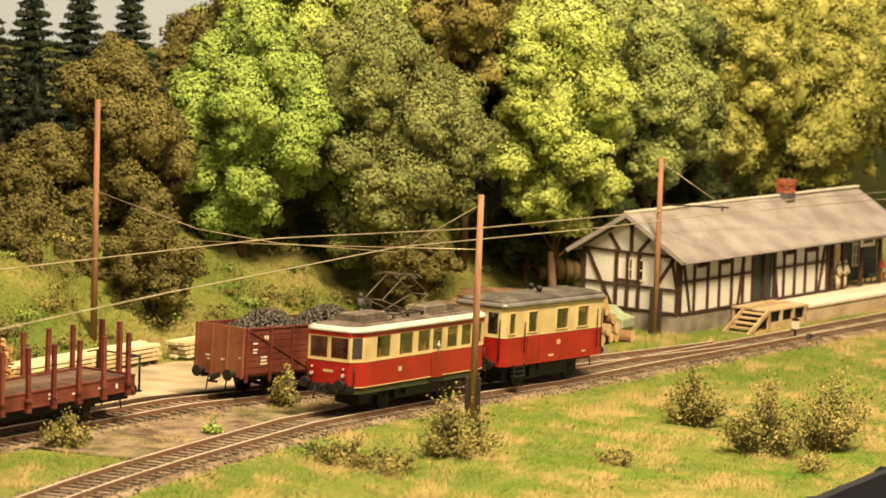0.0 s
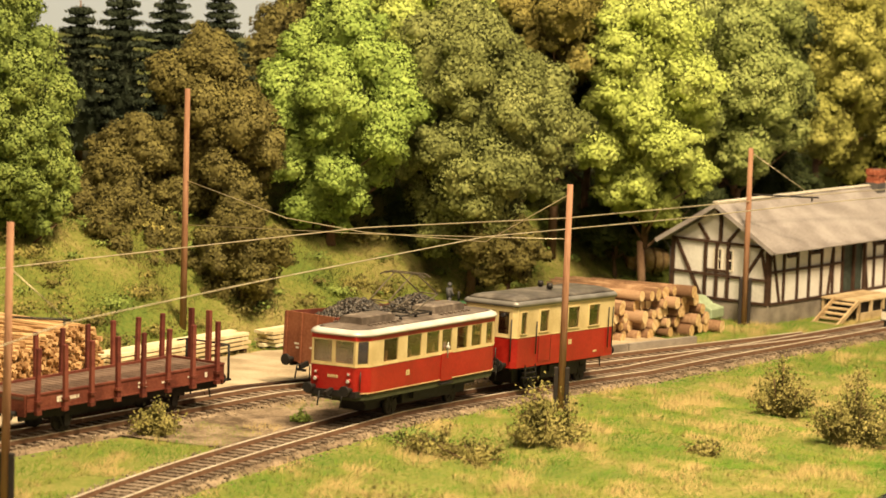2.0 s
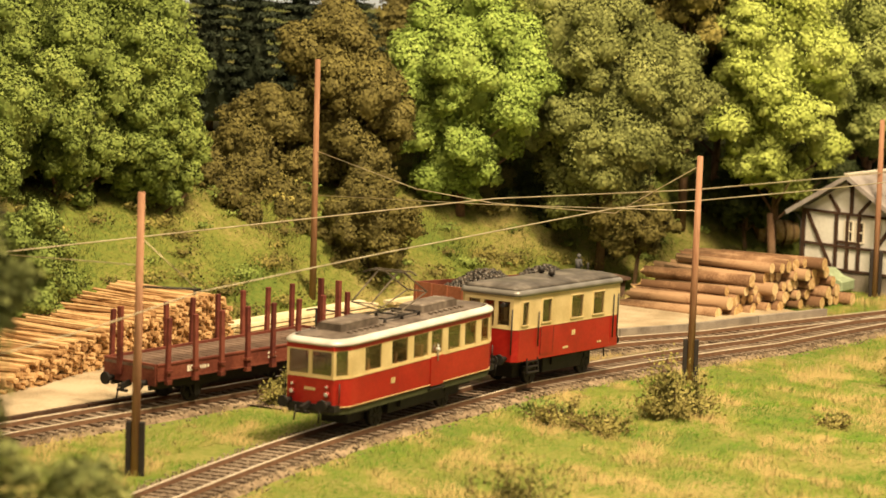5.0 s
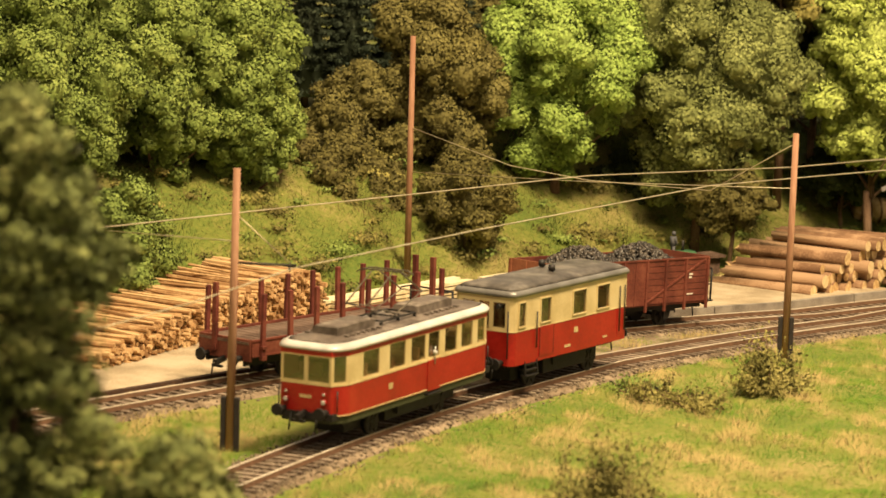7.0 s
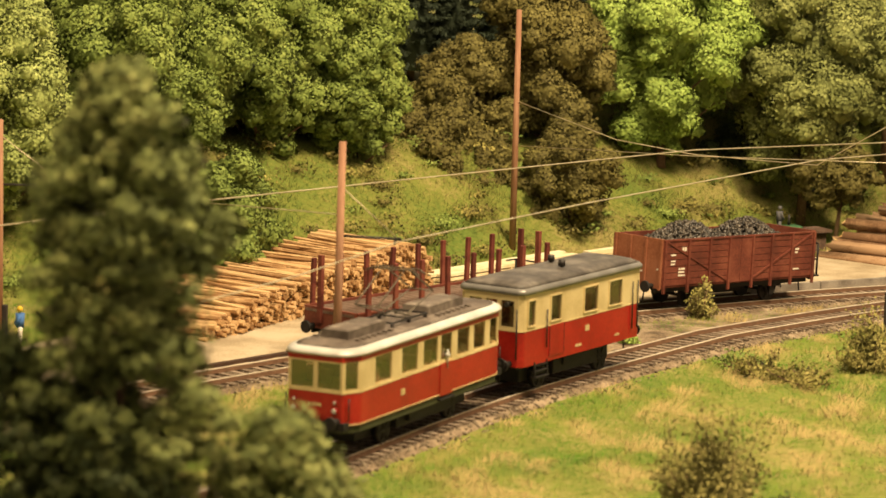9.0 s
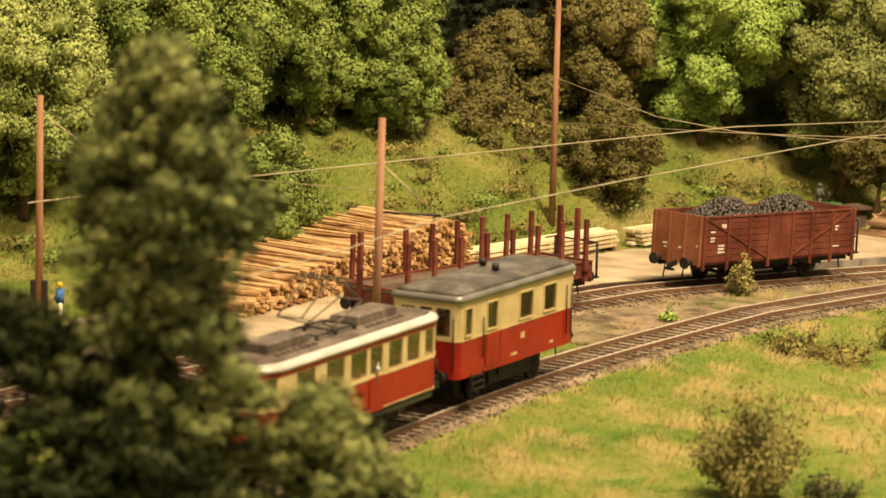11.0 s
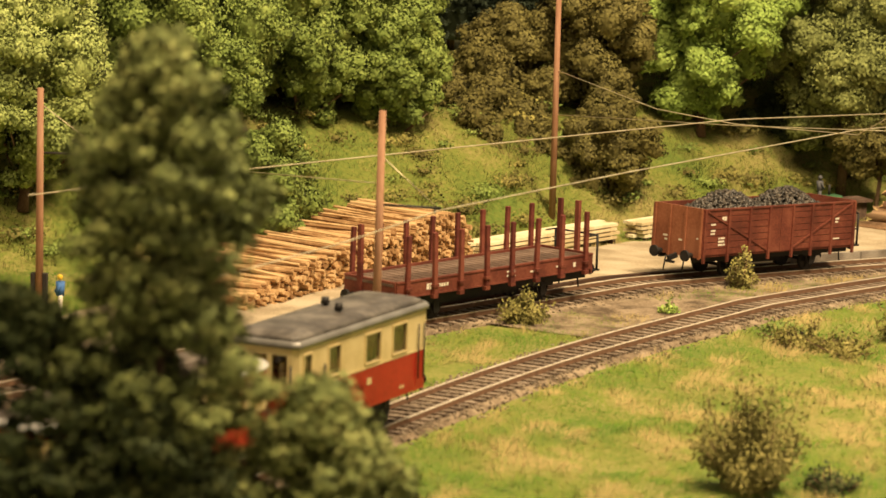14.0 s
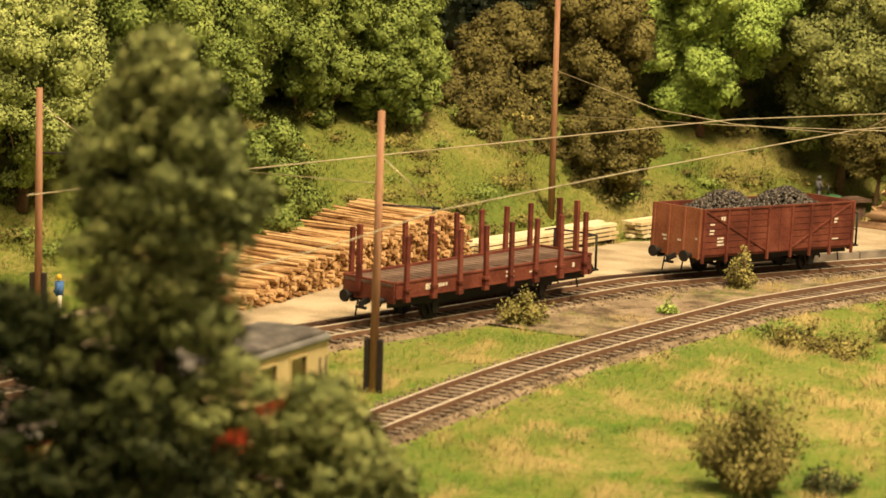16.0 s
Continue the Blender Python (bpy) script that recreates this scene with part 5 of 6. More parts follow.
def build_grass():
    rng = np.random.default_rng(11)
    n = 950000
    u, v = rng.uniform(-420, 900, n), rng.uniform(0, 900, n)
    x, y = EDGE_O[0] + u * EDGE_E[0] + v * EDGE_N[0], EDGE_O[1] + u * EDGE_E[1] + v * EDGE_N[1]
    seen = (np.abs(np.arctan2(x, y) + 0.07) < 0.25) & (y > 850)
    x, y = x[seen], y[seen]
    dm, sm = line_distance(MAIN, x, y)
    ds, ss = line_distance(SIDING, x, y)
    ft, fs = line_distance(FOOT, x, y)
    yard = (ss > 0) & (ds < 112) & (y < 1835)
    dry = rng.uniform(0, 1, len(x))
    keep = (dm > 19 + 6 * dry) & (ds > 19 + 5 * dry) & ~yard & ~((fs > 0) & (ft > 150))
    between = (sm > 0) & (ss < 0) & (dm < 90)
    keep &= ~(between & (lumps(x, y, 0.045) + 0.4 * lumps(y, x, 0.11) > 0.25))
    x, y = x[keep], y[keep]
    z = ground_z(x, y)
    k = len(x)
    # streaks of dry grass lie across the slope of the meadow
    across, down = 0.92 * x + 0.39 * y, 0.39 * x - 0.92 * y
    patch = 0.55 * lumps(across + 40, down * 0.5, 0.085) + 0.42 * lumps(across * 1.2, down * 0.55 + 70, 0.19) + 0.15 * lumps(x, y, 0.45)
    patch = np.clip(0.36 + 0.8 * patch, 0, 1)
    patch = patch * patch * (3 - 2 * patch) + rng.normal(scale=0.06, size=k)
    tall = (1.0 + 1.2 * (0.5 + 0.5 * lumps(x, y, 0.05)) + 1.9 * np.clip(patch, 0, 1)) * rng.uniform(0.5, 1.3, k)
    lean = rng.normal(scale=2.3, size=(k, 2)) + (0.8, 0.6)
    a = np.arctan2(lean[:, 1], lean[:, 0]) + math.pi / 2 + rng.normal(scale=0.3, size=k)
    w = rng.uniform(0.10, 0.20, k)
    p = np.stack((x, y, z - 0.3), 1)
    side = np.stack((np.cos(a) * w, np.sin(a) * w, np.zeros(k)), 1)
    tip = p + np.stack((lean[:, 0], lean[:, 1], tall), 1)
    verts = np.stack((p - side, p + side, tip), 1).reshape(-1, 3)
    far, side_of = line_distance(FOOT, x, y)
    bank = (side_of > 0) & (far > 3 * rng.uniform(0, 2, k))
    for mask, mat, name, lab in ((~bank, M_GRASS, "grass", "green static grass fibres with straw-coloured dry streaks"), (bank, M_BANKGRASS, "bank_grass", "rough olive grass on the wooded bank, darkened as in tree shade")):
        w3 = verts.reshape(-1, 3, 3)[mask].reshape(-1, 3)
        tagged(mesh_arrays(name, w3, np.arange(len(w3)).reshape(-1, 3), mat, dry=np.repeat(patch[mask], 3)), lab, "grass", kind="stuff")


build_grass()


def build_undergrowth():
    """Low scrub lumps over the wooded bank."""
    rng = np.random.default_rng(77)
    for mat, count, leaves, lab in ((M_GREEN, 130, 30000, "low green scrub over the wooded bank"), (M_OLIVE, 130, 30000, "low brown-olive scrub over the wooded bank"), (M_TAWNY, 90, 16000, "low pale dry scrub over the wooded bank")):
        c, rad = [], []
        while len(c) < count:
            k = rng.uniform(150, FOOT[1][-1] - 250)
            p, d = along(FOOT, k), heading(FOOT, k)
            off = rng.uniform(2, 105)
            x, y = p[0] + d[1] * off, p[1] - d[0] * off
            r = rng.uniform(2.2, 6.5)
            c.append((x, y, gz(x, y) + r * 0.2)), rad.append((r * 1.5, r * 1.5, r * 0.55))
        v, f, lobe = scatter_leaves(rng, np.array(c), np.array(rad), leaves, 0.9, None, (0.2, 1.7))
        tagged(mesh_arrays("undergrowth", v, f, mat, lobe=lobe), lab, "undergrowth", kind="stuff")


build_undergrowth()


# ---- the station building ----
def build_station():
    t = thing("station_building", 147.8, 1918.6, 0, 52.5, "half-timbered station building with white panels and pale felt roof", "building")
    W, L, END = 71.0, 173.0, 268.0
    g0, sill, top, eave, ridge = -17.0, -4.7, 33.0, 29.5, 55.0
    mid = W / 2
    bm = bmesh.new()
    box(bm, -0.6, L + 0.6, -0.6, W + 0.6, g0, sill)
    part("plinth", bm, M_PLINTH, t, "grey stone plinth")
    # white walls, with the door and window openings through them
    win = [(20, 30, 24, 31), (45, 57, 24, 31), (118, 131, 24, 31), (146, 158, 24, 31)]
    bm = bmesh.new()
    wall_strip(bm, (0.3, 0.3), (L - 0.3, 0.3), sill, top, 2.0, [(83, 107, sill + 0.5, 29.5)] + win)
    wall_strip(bm, (L - 0.3, W - 0.3), (0.3, W - 0.3), sill, top, 2.0, [])
    wall_strip(bm, (L - 0.3, 0.3), (L - 0.3, W - 0.3), sill, top, 2.0, [])
    front = part("wall", bm, M_PLASTER, t, "white plaster panels")
    bm = bmesh.new()
    wall_strip(bm, (0.3, W - 0.3), (0.3, 0.3), sill, 31.0, 2.0, [(31.0, 36.5, 14, 26.5), (39.0, 44.5, 14, 26.5)])
    bmesh.ops.remove_doubles(bm, verts=bm.verts[:], dist=0.02)
    gable = part("gable_wall", bm, M_PLASTER, t, "white gable wall with dark timber framing")
    bm = bmesh.new()
    vs = [bm.verts.new((x, y, z)) for x in (0.3, 2.3) for y, z in ((0.3, 31), (W - 0.3, 31), (mid, ridge - 2.5))]
    bm.faces.new(vs[:3]), bm.faces.new(vs[3:][::-1])
    for a, b in ((0, 1), (1, 2), (2, 0)):
        bm.faces.new((vs[a], vs[b], vs[b + 3], vs[a + 3]))
    part("gable_peak", bm, M_PLASTER, t, "white plastered gable peak")

    def timber(parent, a, b, w=2.0):
        bm = bmesh.new()
        bar(bm, a, b, w, 1.5, (0, 0, 1) if abs(a[2] - b[2]) < abs(a[0] - b[0]) + abs(a[1] - b[1]) else (1, 0, 0))
        part("timber", bm, M_TIMBER, parent)

    # gable timbers: local x = 0, y across
    X = -0.1
    for y in (1.0, W - 1.0):
        timber(gable, (X, y, sill), (X, y, 31), 2.4)
    for y in (29.5, 37.7, 46.0):
        timber(gable, (X, y, sill), (X, y, 31), 2.2)
    timber(gable, (X, mid, 31), (X, mid, ridge - 4), 2.2)
    timber(gable, (X, 0, 30.6), (X, W, 30.6), 2.2), timber(gable, (X, 0, 10.5), (X, W, 10.5), 1.9), timber(gable, (X, 0, sill + 1), (X, W, sill + 1), 2.4), timber(gable, (X, 29.5, 13.3), (X, 46, 13.3), 1.4)
    timber(gable, (X, 6, 29), (X, 1.5, 12), 1.8), timber(gable, (X, 17, 11), (X, 4, 30), 1.9)
    timber(gable, (X, W - 3, 30), (X, W - 22, sill + 2), 2.0)
    timber(gable, (X, 30, 31.5), (X, 22, 40), 1.8), timber(gable, (X, 44, 31.5), (X, 52, 41), 1.8), timber(gable, (X, mid, 46), (X, mid + 4, 51), 1.8)
    # long wall timbers: local y = 0
    Y = -0.1
    for x in (1.0, 16, 31, 44, 58, 71, 82, 95.5, 108, 119, 132, 145, 159, L - 1):
        timber(front, (x, Y, sill), (x, Y, top - 1.5), 1.9)
    timber(front, (0, Y, 15.5), (82, Y, 15.5), 1.6), timber(front, (108, Y, 15.5), (L, Y, 15.5), 1.6), timber(front, (0, Y, sill + 1), (L, Y, sill + 1), 2.2), timber(front, (0, Y, 31.4), (L, Y, 31.4), 1.8)
    for x0, x1 in ((12, 3), (66, 72), (112, 106), (L - 11, L - 3)):
        timber(front, (x0, Y, sill + 1), (x1, Y, 31), 1.6)
    for a, b, z0, z1 in win:
        bm = bmesh.new()
        for q0, q1 in (((a, z0), (b, z0)), ((b, z0), (b, z1)), ((b, z1), (a, z1)), ((a, z1), (a, z0))):
            bar(bm, (q0[0], -0.3, q0[1]), (q1[0], -0.3, q1[1]), 1.5, 1.6)
        w = part("window", bm, M_TIMBER, front, "small high window in a dark frame")
        pane((0, 0.3), (1, 0.3), a, b, z0, z1, 0.9, w)
    # sliding goods door
    for k in range(6):
        bm = bmesh.new()
        box(bm, 83.3 + k * 3.95, 83.3 + k * 3.95 + 3.7, 1.0, 2.0, sill + 0.6, 29.4)
        part("door_board", bm, M_BOARDGREEN, front, "dark board of the goods door")
    # near-black block added behind the walls stands in for an unlit room
    bm = bmesh.new()
    box(bm, 4.0, L - 4, 4.0, W - 4, sill + 0.5, 29.0)
    part("inner_room", bm, M_TAR_AND_SHADE, t)
    # gable windows with white bars
    for y0 in (31.0, 39.0):
        ya, yb = W - 0.3 - y0 - 5.5, W - 0.3 - y0
        bm = bmesh.new()
        for q0, q1 in (((ya, 14), (yb, 14)), ((yb, 14), (yb, 26.5)), ((yb, 26.5), (ya, 26.5)), ((ya, 26.5), (ya, 14)), ((ya, 20.2), (yb, 20.2)), (((ya + yb) / 2, 14), ((ya + yb) / 2, 26.5))):
            bar(bm, (-0.2, q0[0], q0[1]), (-0.2, q1[0], q1[1]), 0.9, 0.8)
        w = part("window", bm, M_WHITE, gable, "white barred window")
        pane((0.3, W - 0.3), (0.3, 0), y0, y0 + 5.5, 14, 26.5, 0.8, w)
    # open waiting hall at the far end: boarded back wall, posts
    for k in range(11):
        bm = bmesh.new()
        box(bm, L + 2, END - 4, 16.0 - (k % 2) * 0.25, 18.0, -4.0 + k * 3.3, -4.0 + k * 3.3 + 3.1)
        part("weatherboard", bm, M_BOARDGREEN, t, "dark green weatherboard")
    bm = bmesh.new()
    box(bm, L, END - 4, 18.2, W - 2, -4.5, 30)
    part("back_room", bm, M_BOARDGREEN, t)
    for x in (L + 9, L + 22, L + 46, L + 70, END - 6):
        bm = bmesh.new()
        bar(bm, (x, 2, -5), (x, 2, 31), 2.2)
        part("post", bm, M_TIMBER, t)
    for x, w, z0, z1, m in ((L + 5, 6, 2, 28, M_WHITE), (L + 58, 8, 6, 27, M_WHITE)):
        bm = bmesh.new()
        for q in (x, x + w / 2, x + w):
            bar(bm, (q, 15.4, z0), (q, 15.4, z1), 0.8)
        for z in np.linspace(z0, z1, 4):
            bar(bm, (x, 15.4, z), (x + w, 15.4, z), 0.8)
        part("window", bm, m, t, "tall white barred window")
    bm = bmesh.new()
    box(bm, L + 31, L + 41, 15.0, 15.8, -4, 22)
    d = part("door", bm, M_PLANK, t, "pale yellow door")
    bm = bmesh.new()
    box(bm, L + 33, L + 39, 14.6, 15.2, 12, 20)
    part("door_window", bm, M_CREAM, d)
    bm = bmesh.new()
    box(bm, L + 42, L + 60, 0.2, 1.0, 21, 28)
    s = part("station_sign", bm, M_WHITE, t, "white name board")
    bm = bmesh.new()
    for k in range(6):
        box(bm, L + 45 + k * 2.1, L + 46.5 + k * 2.1, 0.0, 0.22, 23.2, 25.8)
    part("lettering", bm, M_IRON, s, "dark lettering bars")
    # roof: two sloping slabs with board edges
    for sgn in (-1, 1):
        for x0, x1, dz in ((-7, 184, 0.0), (184.3, END, -0.9)):
            bm = bmesh.new()
            ya, yb = (mid, -7.5) if sgn < 0 else (mid, W + 7.5)
            n = 12
            for k in range(n):
                a, b = k / n, (k + 1) / n
                pts = []
                for q in (a, b):
                    y, z = ya + (yb - ya) * q, ridge + dz + (eave - ridge) * q
                    pts.append((y, z))
                vs = [bm.verts.new((x, y, z + o)) for x in (x0, x1) for (y, z) in pts for o in (0, -1.6)]
                for f in ((0, 2, 6, 4), (1, 5, 7, 3), (0, 1, 3, 2), (4, 6, 7, 5)):
                    bm.faces.new([vs[i] for i in f])
            bmesh.ops.remove_doubles(bm, verts=bm.verts[:], dist=0.02)
            bmesh.ops.holes_fill(bm, edges=bm.edges[:], sides=8)
            roof = part("roof", bm, M_ROOFFELT, t, "pale brown felt roof")
            bm = bmesh.new()
            bar(bm, (x0, yb, eave + dz - 0.6), (x1, yb, eave + dz - 0.6), 1.4, 1.0)
            if x0 < 0:
                bar(bm, (x0 - 0.3, ya, ridge - 1.2), (x0 - 0.3, yb, eave - 1.2), 0.8, 2.6)
            part("barge_board", bm, M_ROOFFELT, roof)
    bm = bmesh.new()
    bar(bm, (-7.5, mid, ridge + 0.5), (END, mid, ridge + 0.2), 3.4, 1.0)
    part("ridge_cap", bm, M_PLATTOP, t, "pale ridge capping")
    # gutter and downpipe
    bm = bmesh.new()
    rod(bm, (-7, -8.4, eave - 1.0), (END, -8.4, eave - 1.0), 0.8, 0.8, 8)
    part("gutter", bm, M_ROOFFELT, t)
    bm = bmesh.new()
    rod(bm, (2, W + 8, eave - 1), (1, W + 2, eave - 6), 0.7, 0.7, 8), rod(bm, (1, W + 1.5, eave - 6), (1, W + 1.5, sill), 0.7, 0.7, 8)
    part("downpipe", bm, M_LEAD, t)
    # chimney of single bricks
    cx, cy, w = 171.0, mid - 3.0, 4.3
    bm = bmesh.new()
    box(bm, cx - w - 0.2, cx + w + 0.2, cy - w - 0.2, cy + w + 0.2, 45, 57.1)
    ch = part("chimney", bm, M_LEAD, t, "brick chimney with dark flashing and corbelled top")
    first = None
    for row in range(5):
        out = 0.9 if row in (3, 4) else 0.0
        z = 57.8 + row * 1.75
        for sidx in range(4):
            for k in range(3):
                a = sidx * 90
                off = -w + 1.4 + k * 2.85 + (0.7 if row % 2 else 0) - 0.35
                c, s2 = math.cos(radians(a)), math.sin(radians(a))
                lx, ly = w - 0.7 + out, off
                m = pose((cx + c * lx - s2 * ly) * MM, (cy + s2 * lx + c * ly) * MM, z * MM, 0, 0, a)
                if first is None:
                    bm = bmesh.new()
                    box(bm, -0.8, 0.8, -1.35, 1.35, -0.8, 0.8)
                    first = part("brick", bm, M_BRICK, ch)
                    first.matrix_basis = m
                else:
                    share("brick", first, m, ch)
    bm = bmesh.new()
    box(bm, cx - w + 1, cx + w - 1, cy - w + 1, cy + w - 1, 57, 65.4)
    part("flue", bm, M_LEAD, ch)


build_station()


def build_platform():
    t = thing("platform", 147.8, 1918.6, 0, 52.5, "low platform with tan face and pale slab edge", "platform", "", "structure")
    bm = bmesh.new()
    box(bm, 103, 420, -27, -0.8, -17, -6.2)
    box(bm, 173.8, 420, -0.8, 16, -17, -6.2)
    part("platform_face", bm, M_PLATFORM, t, "tan rendered platform wall")
    first = None
    for k in range(26):
        m = pose((109 + k * 12.0) * MM, -13.5 * MM, -5.6 * MM)
        if first is None:
            bm = bmesh.new()
            box(bm, -5.9, 5.9, -14.3, 12.6, -0.6, 0.8)
            first = part("slab", bm, M_PLATTOP, t)
            first.matrix_basis = m
        else:
            share("slab", first, m, t)
    s = thing("loading_stairs", 144.2, 1913.9, 0, 52.5, "bare wooden stairs and loading stage with dark openings", "stairs")
    for k in range(5):
        bm = bmesh.new()
        box(bm, 40 + k * 4.6, 44.2 + k * 4.6, -28, -12, -16.5 + k * 2.6, -15.6 + k * 2.6)
        part("tread", bm, M_STAIR, s)
    for y in (-28.6, -11.4):
        bm = bmesh.new()
        bar(bm, (37, y, -18), (63, y, -3.5), 1.2, 2.6)
        part("stringer", bm, M_STAIR, s)
    for x in (64, 78, 92, 106):
        for y in (-28, -3):
            bm = bmesh.new()
            bar(bm, (x, y, -17), (x, y, -4.2), 1.8)
            part("post", bm, M_STAIR, s)
    bm = bmesh.new()
    bar(bm, (62, -28.4, -13.5), (109, -28.4, -13.5), 1.0, 5.0)
    part("stage_rail", bm, M_STAIR, s)
    for k in range(9):
        bm = bmesh.new()
        box(bm, 62, 109.5, -29 + k * 3.0, -26.2 + k * 3.0, -4.2, -3.2)
        part("plank", bm, M_STAIR, s)
    # near-black block fills the stage in place of the shade under its planks
    bm = bmesh.new()
    box(bm, 65, 107, -26, -4, -16.5, -4.4)
    part("dark_core", bm, M_TAR_AND_SHADE, s)


build_platform()


# ---- timber: log pile, wood stack, plank stacks ----
def log_mesh(r, length, n=14):
    bm = bmesh.new()
    rod(bm, (0, 0, 0), (length, 0, 0), r, r * 0.93, n)
    for v in bm.verts:
        v.co *= 1 + 0.03 * math.sin(v.co.y * 3 + v.co.z * 5)
    bmesh.ops.scale(bm, vec=(MM, MM, MM), verts=bm.verts[:])
    me = bpy.data.meshes.new("log")
    bm.to_mesh(me)
    bm.free()
    me.materials.append(M_LOGBARK), me.materials.append(M_LOGEND)
    for p in me.polygons:
        p.material_index = 1 if len(p.vertices) > 4 else 0
    return me


def build_logs():
    rng = random.Random(21)
    kinds = [log_mesh(r, l) for r, l in ((3.0, 62), (3.5, 70), (2.8, 56), (3.7, 66))]
    base, face = Vector((36, 1803, 0)), Vector((0.70, 0.714, 0))
    back = Vector((-0.86, 0.51, 0))
    turn = math.degrees(math.atan2(back.y, back.x))
    rows = [(0, 17, 0.0), (1, 15, 6.0), (2, 13, 14.0), (3, 11, 22.0), (4, 7, 42.0)]
    for row, count, start in rows:
        for k in range(count):
            at = start + k * 6.9 + rng.uniform(-0.6, 0.6)
            p = base + face * at - back * rng.uniform(-3, 7)
            z = gz(p.x, p.y) + 3.6 + row * 5.7 + rng.uniform(-0.3, 0.3)
            ob = new("log", rng.choice(kinds))
            ob.matrix_basis = pose(p.x * MM, p.y * MM, z * MM, rng.uniform(0, 360), rng.uniform(-1.2, 1.2), turn + rng.uniform(-4, 4))
            tagged(ob, "barked tree trunk with pale sawn ends in a pile", "log", "logs in the pile")


build_logs()


def build_stack():
    t = thing("wood_stack", 0, 0, 0, 0, "long stack of pale split poles with rough cut ends", "wood stack")
    rng = random.Random(8)
    a, b = Vector((-288, 1409, 0)), Vector((-212, 1606, 0))
    along_v = (b - a).normalized()
    back = Vector((-0.93, 0.36, 0))
    length = (b - a).length
    shared = []
    for r in (0.75, 0.95, 1.2, 1.45):
        bm = bmesh.new()
        rod(bm, (0, 0, 0), (52, rng.uniform(-1, 1), rng.uniform(-0.6, 0.6)), r, r * 0.75, 6, False)
        shared.append((r, bm))
    meshes = []
    for r, bm in shared:
        ob = part("stick", bm, M_SPLIT, t)
        meshes.append((r, ob))
    rows = 13
    loose = bmesh.new()
    used = [False] * 4
    count = 0
    for row in range(rows):
        s = rng.uniform(0, 2) + max(0, row - 4) * 12.5
        end = length - max(0, row - 8) * 4
        while s < end:
            i = rng.randrange(4)
            r, ob = meshes[i]
            p = a + along_v * s + back * rng.uniform(-3.5, 2.5)
            z = gz(p.x, p.y) + 1.8 + row * 1.72 + 2.4 * math.sin(s * 0.045) * row / rows
            turn = math.degrees(math.atan2(back.y, back.x)) + rng.uniform(-5, 5)
            if (row >= rows - 3 or s < 12 + max(0, row - 4) * 12.5) and count < 290:
                m = pose(p.x * MM, p.y * MM, z * MM, rng.uniform(0, 360), rng.uniform(-4, 3), turn + rng.uniform(-6, 6))
                count += 1
                if not used[i]:
                    used[i] = True
                    ob.matrix_basis = m
                else:
                    share("stick", ob, m, t)
            else:
                q = p + Vector((math.cos(radians(turn)), math.sin(radians(turn)), rng.uniform(-0.03, 0.03))) * rng.uniform(44, 54)
                rod(loose, (p.x, p.y, z), (q.x, q.y, z + rng.uniform(-1, 1)), r, r * 0.8, 6, False)
            s += r * 2.1 + rng.uniform(0, 0.7)
    tagged(part("stacked_wood", loose, M_SPLITJOIN, t, "closely stacked split wood"), kind="stuff")


M_SPLITJOIN = material("split_wood_pile", ((0.24, 0.125, 0.05), (0.45, 0.27, 0.12), (0.64, 0.43, 0.22)), 0.85, scale=200, fine=1200, bump=0.3, island=0.6, mix=(0.2, 0.8))
build_stack()


def build_planks(a, b, rows, wide, label, seed):
    rng = random.Random(seed)
    a, b = Vector(a), Vector(b)
    d = (b - a)
    turn = math.degrees(math.atan2(d.y, d.x))
    t = thing("plank_stack", a.x, a.y, 0, turn, label, "plank stack", "plank stacks")
    L = d.length
    g = min(gz(a.x, a.y), gz(b.x, b.y)) + 2.4
    for x in (4, L / 2, L - 4):
        bm = bmesh.new()
        box(bm, x - 1, x + 1, 0, wide, g - 1.5, g + 1.2)
        part("bearer", bm, M_TIMBER, t)
    for k in range(rows):
        for j in range(3):
            bm = bmesh.new()
            o = rng.uniform(-2.5, 2.5)
            box(bm, o, L + o + rng.uniform(-3, 1), j * wide / 3 + 0.15, (j + 1) * wide / 3 - 0.15, g + 1.2 + k * 2.3, g + 2.7 + k * 2.3)
            part("plank", bm, M_PLANK, t)
        if k < rows - 1:
            for x in (6, L * 0.5, L - 6):
                bm = bmesh.new()
                box(bm, x - 0.5, x + 0.5, 0.2, wide - 0.2, g + 2.7 + k * 2.3, g + 3.5 + k * 2.3)
                part("spacer", bm, M_PLANK, t)


build_planks((-206, 1606, 0), (-144, 1702, 0), 4, 15, "pale fresh-sawn planks stacked with spacers", 1)
build_planks((-133, 1722, 0), (-112, 1752, 0), 4, 14, "short stack of weathered planks", 2)


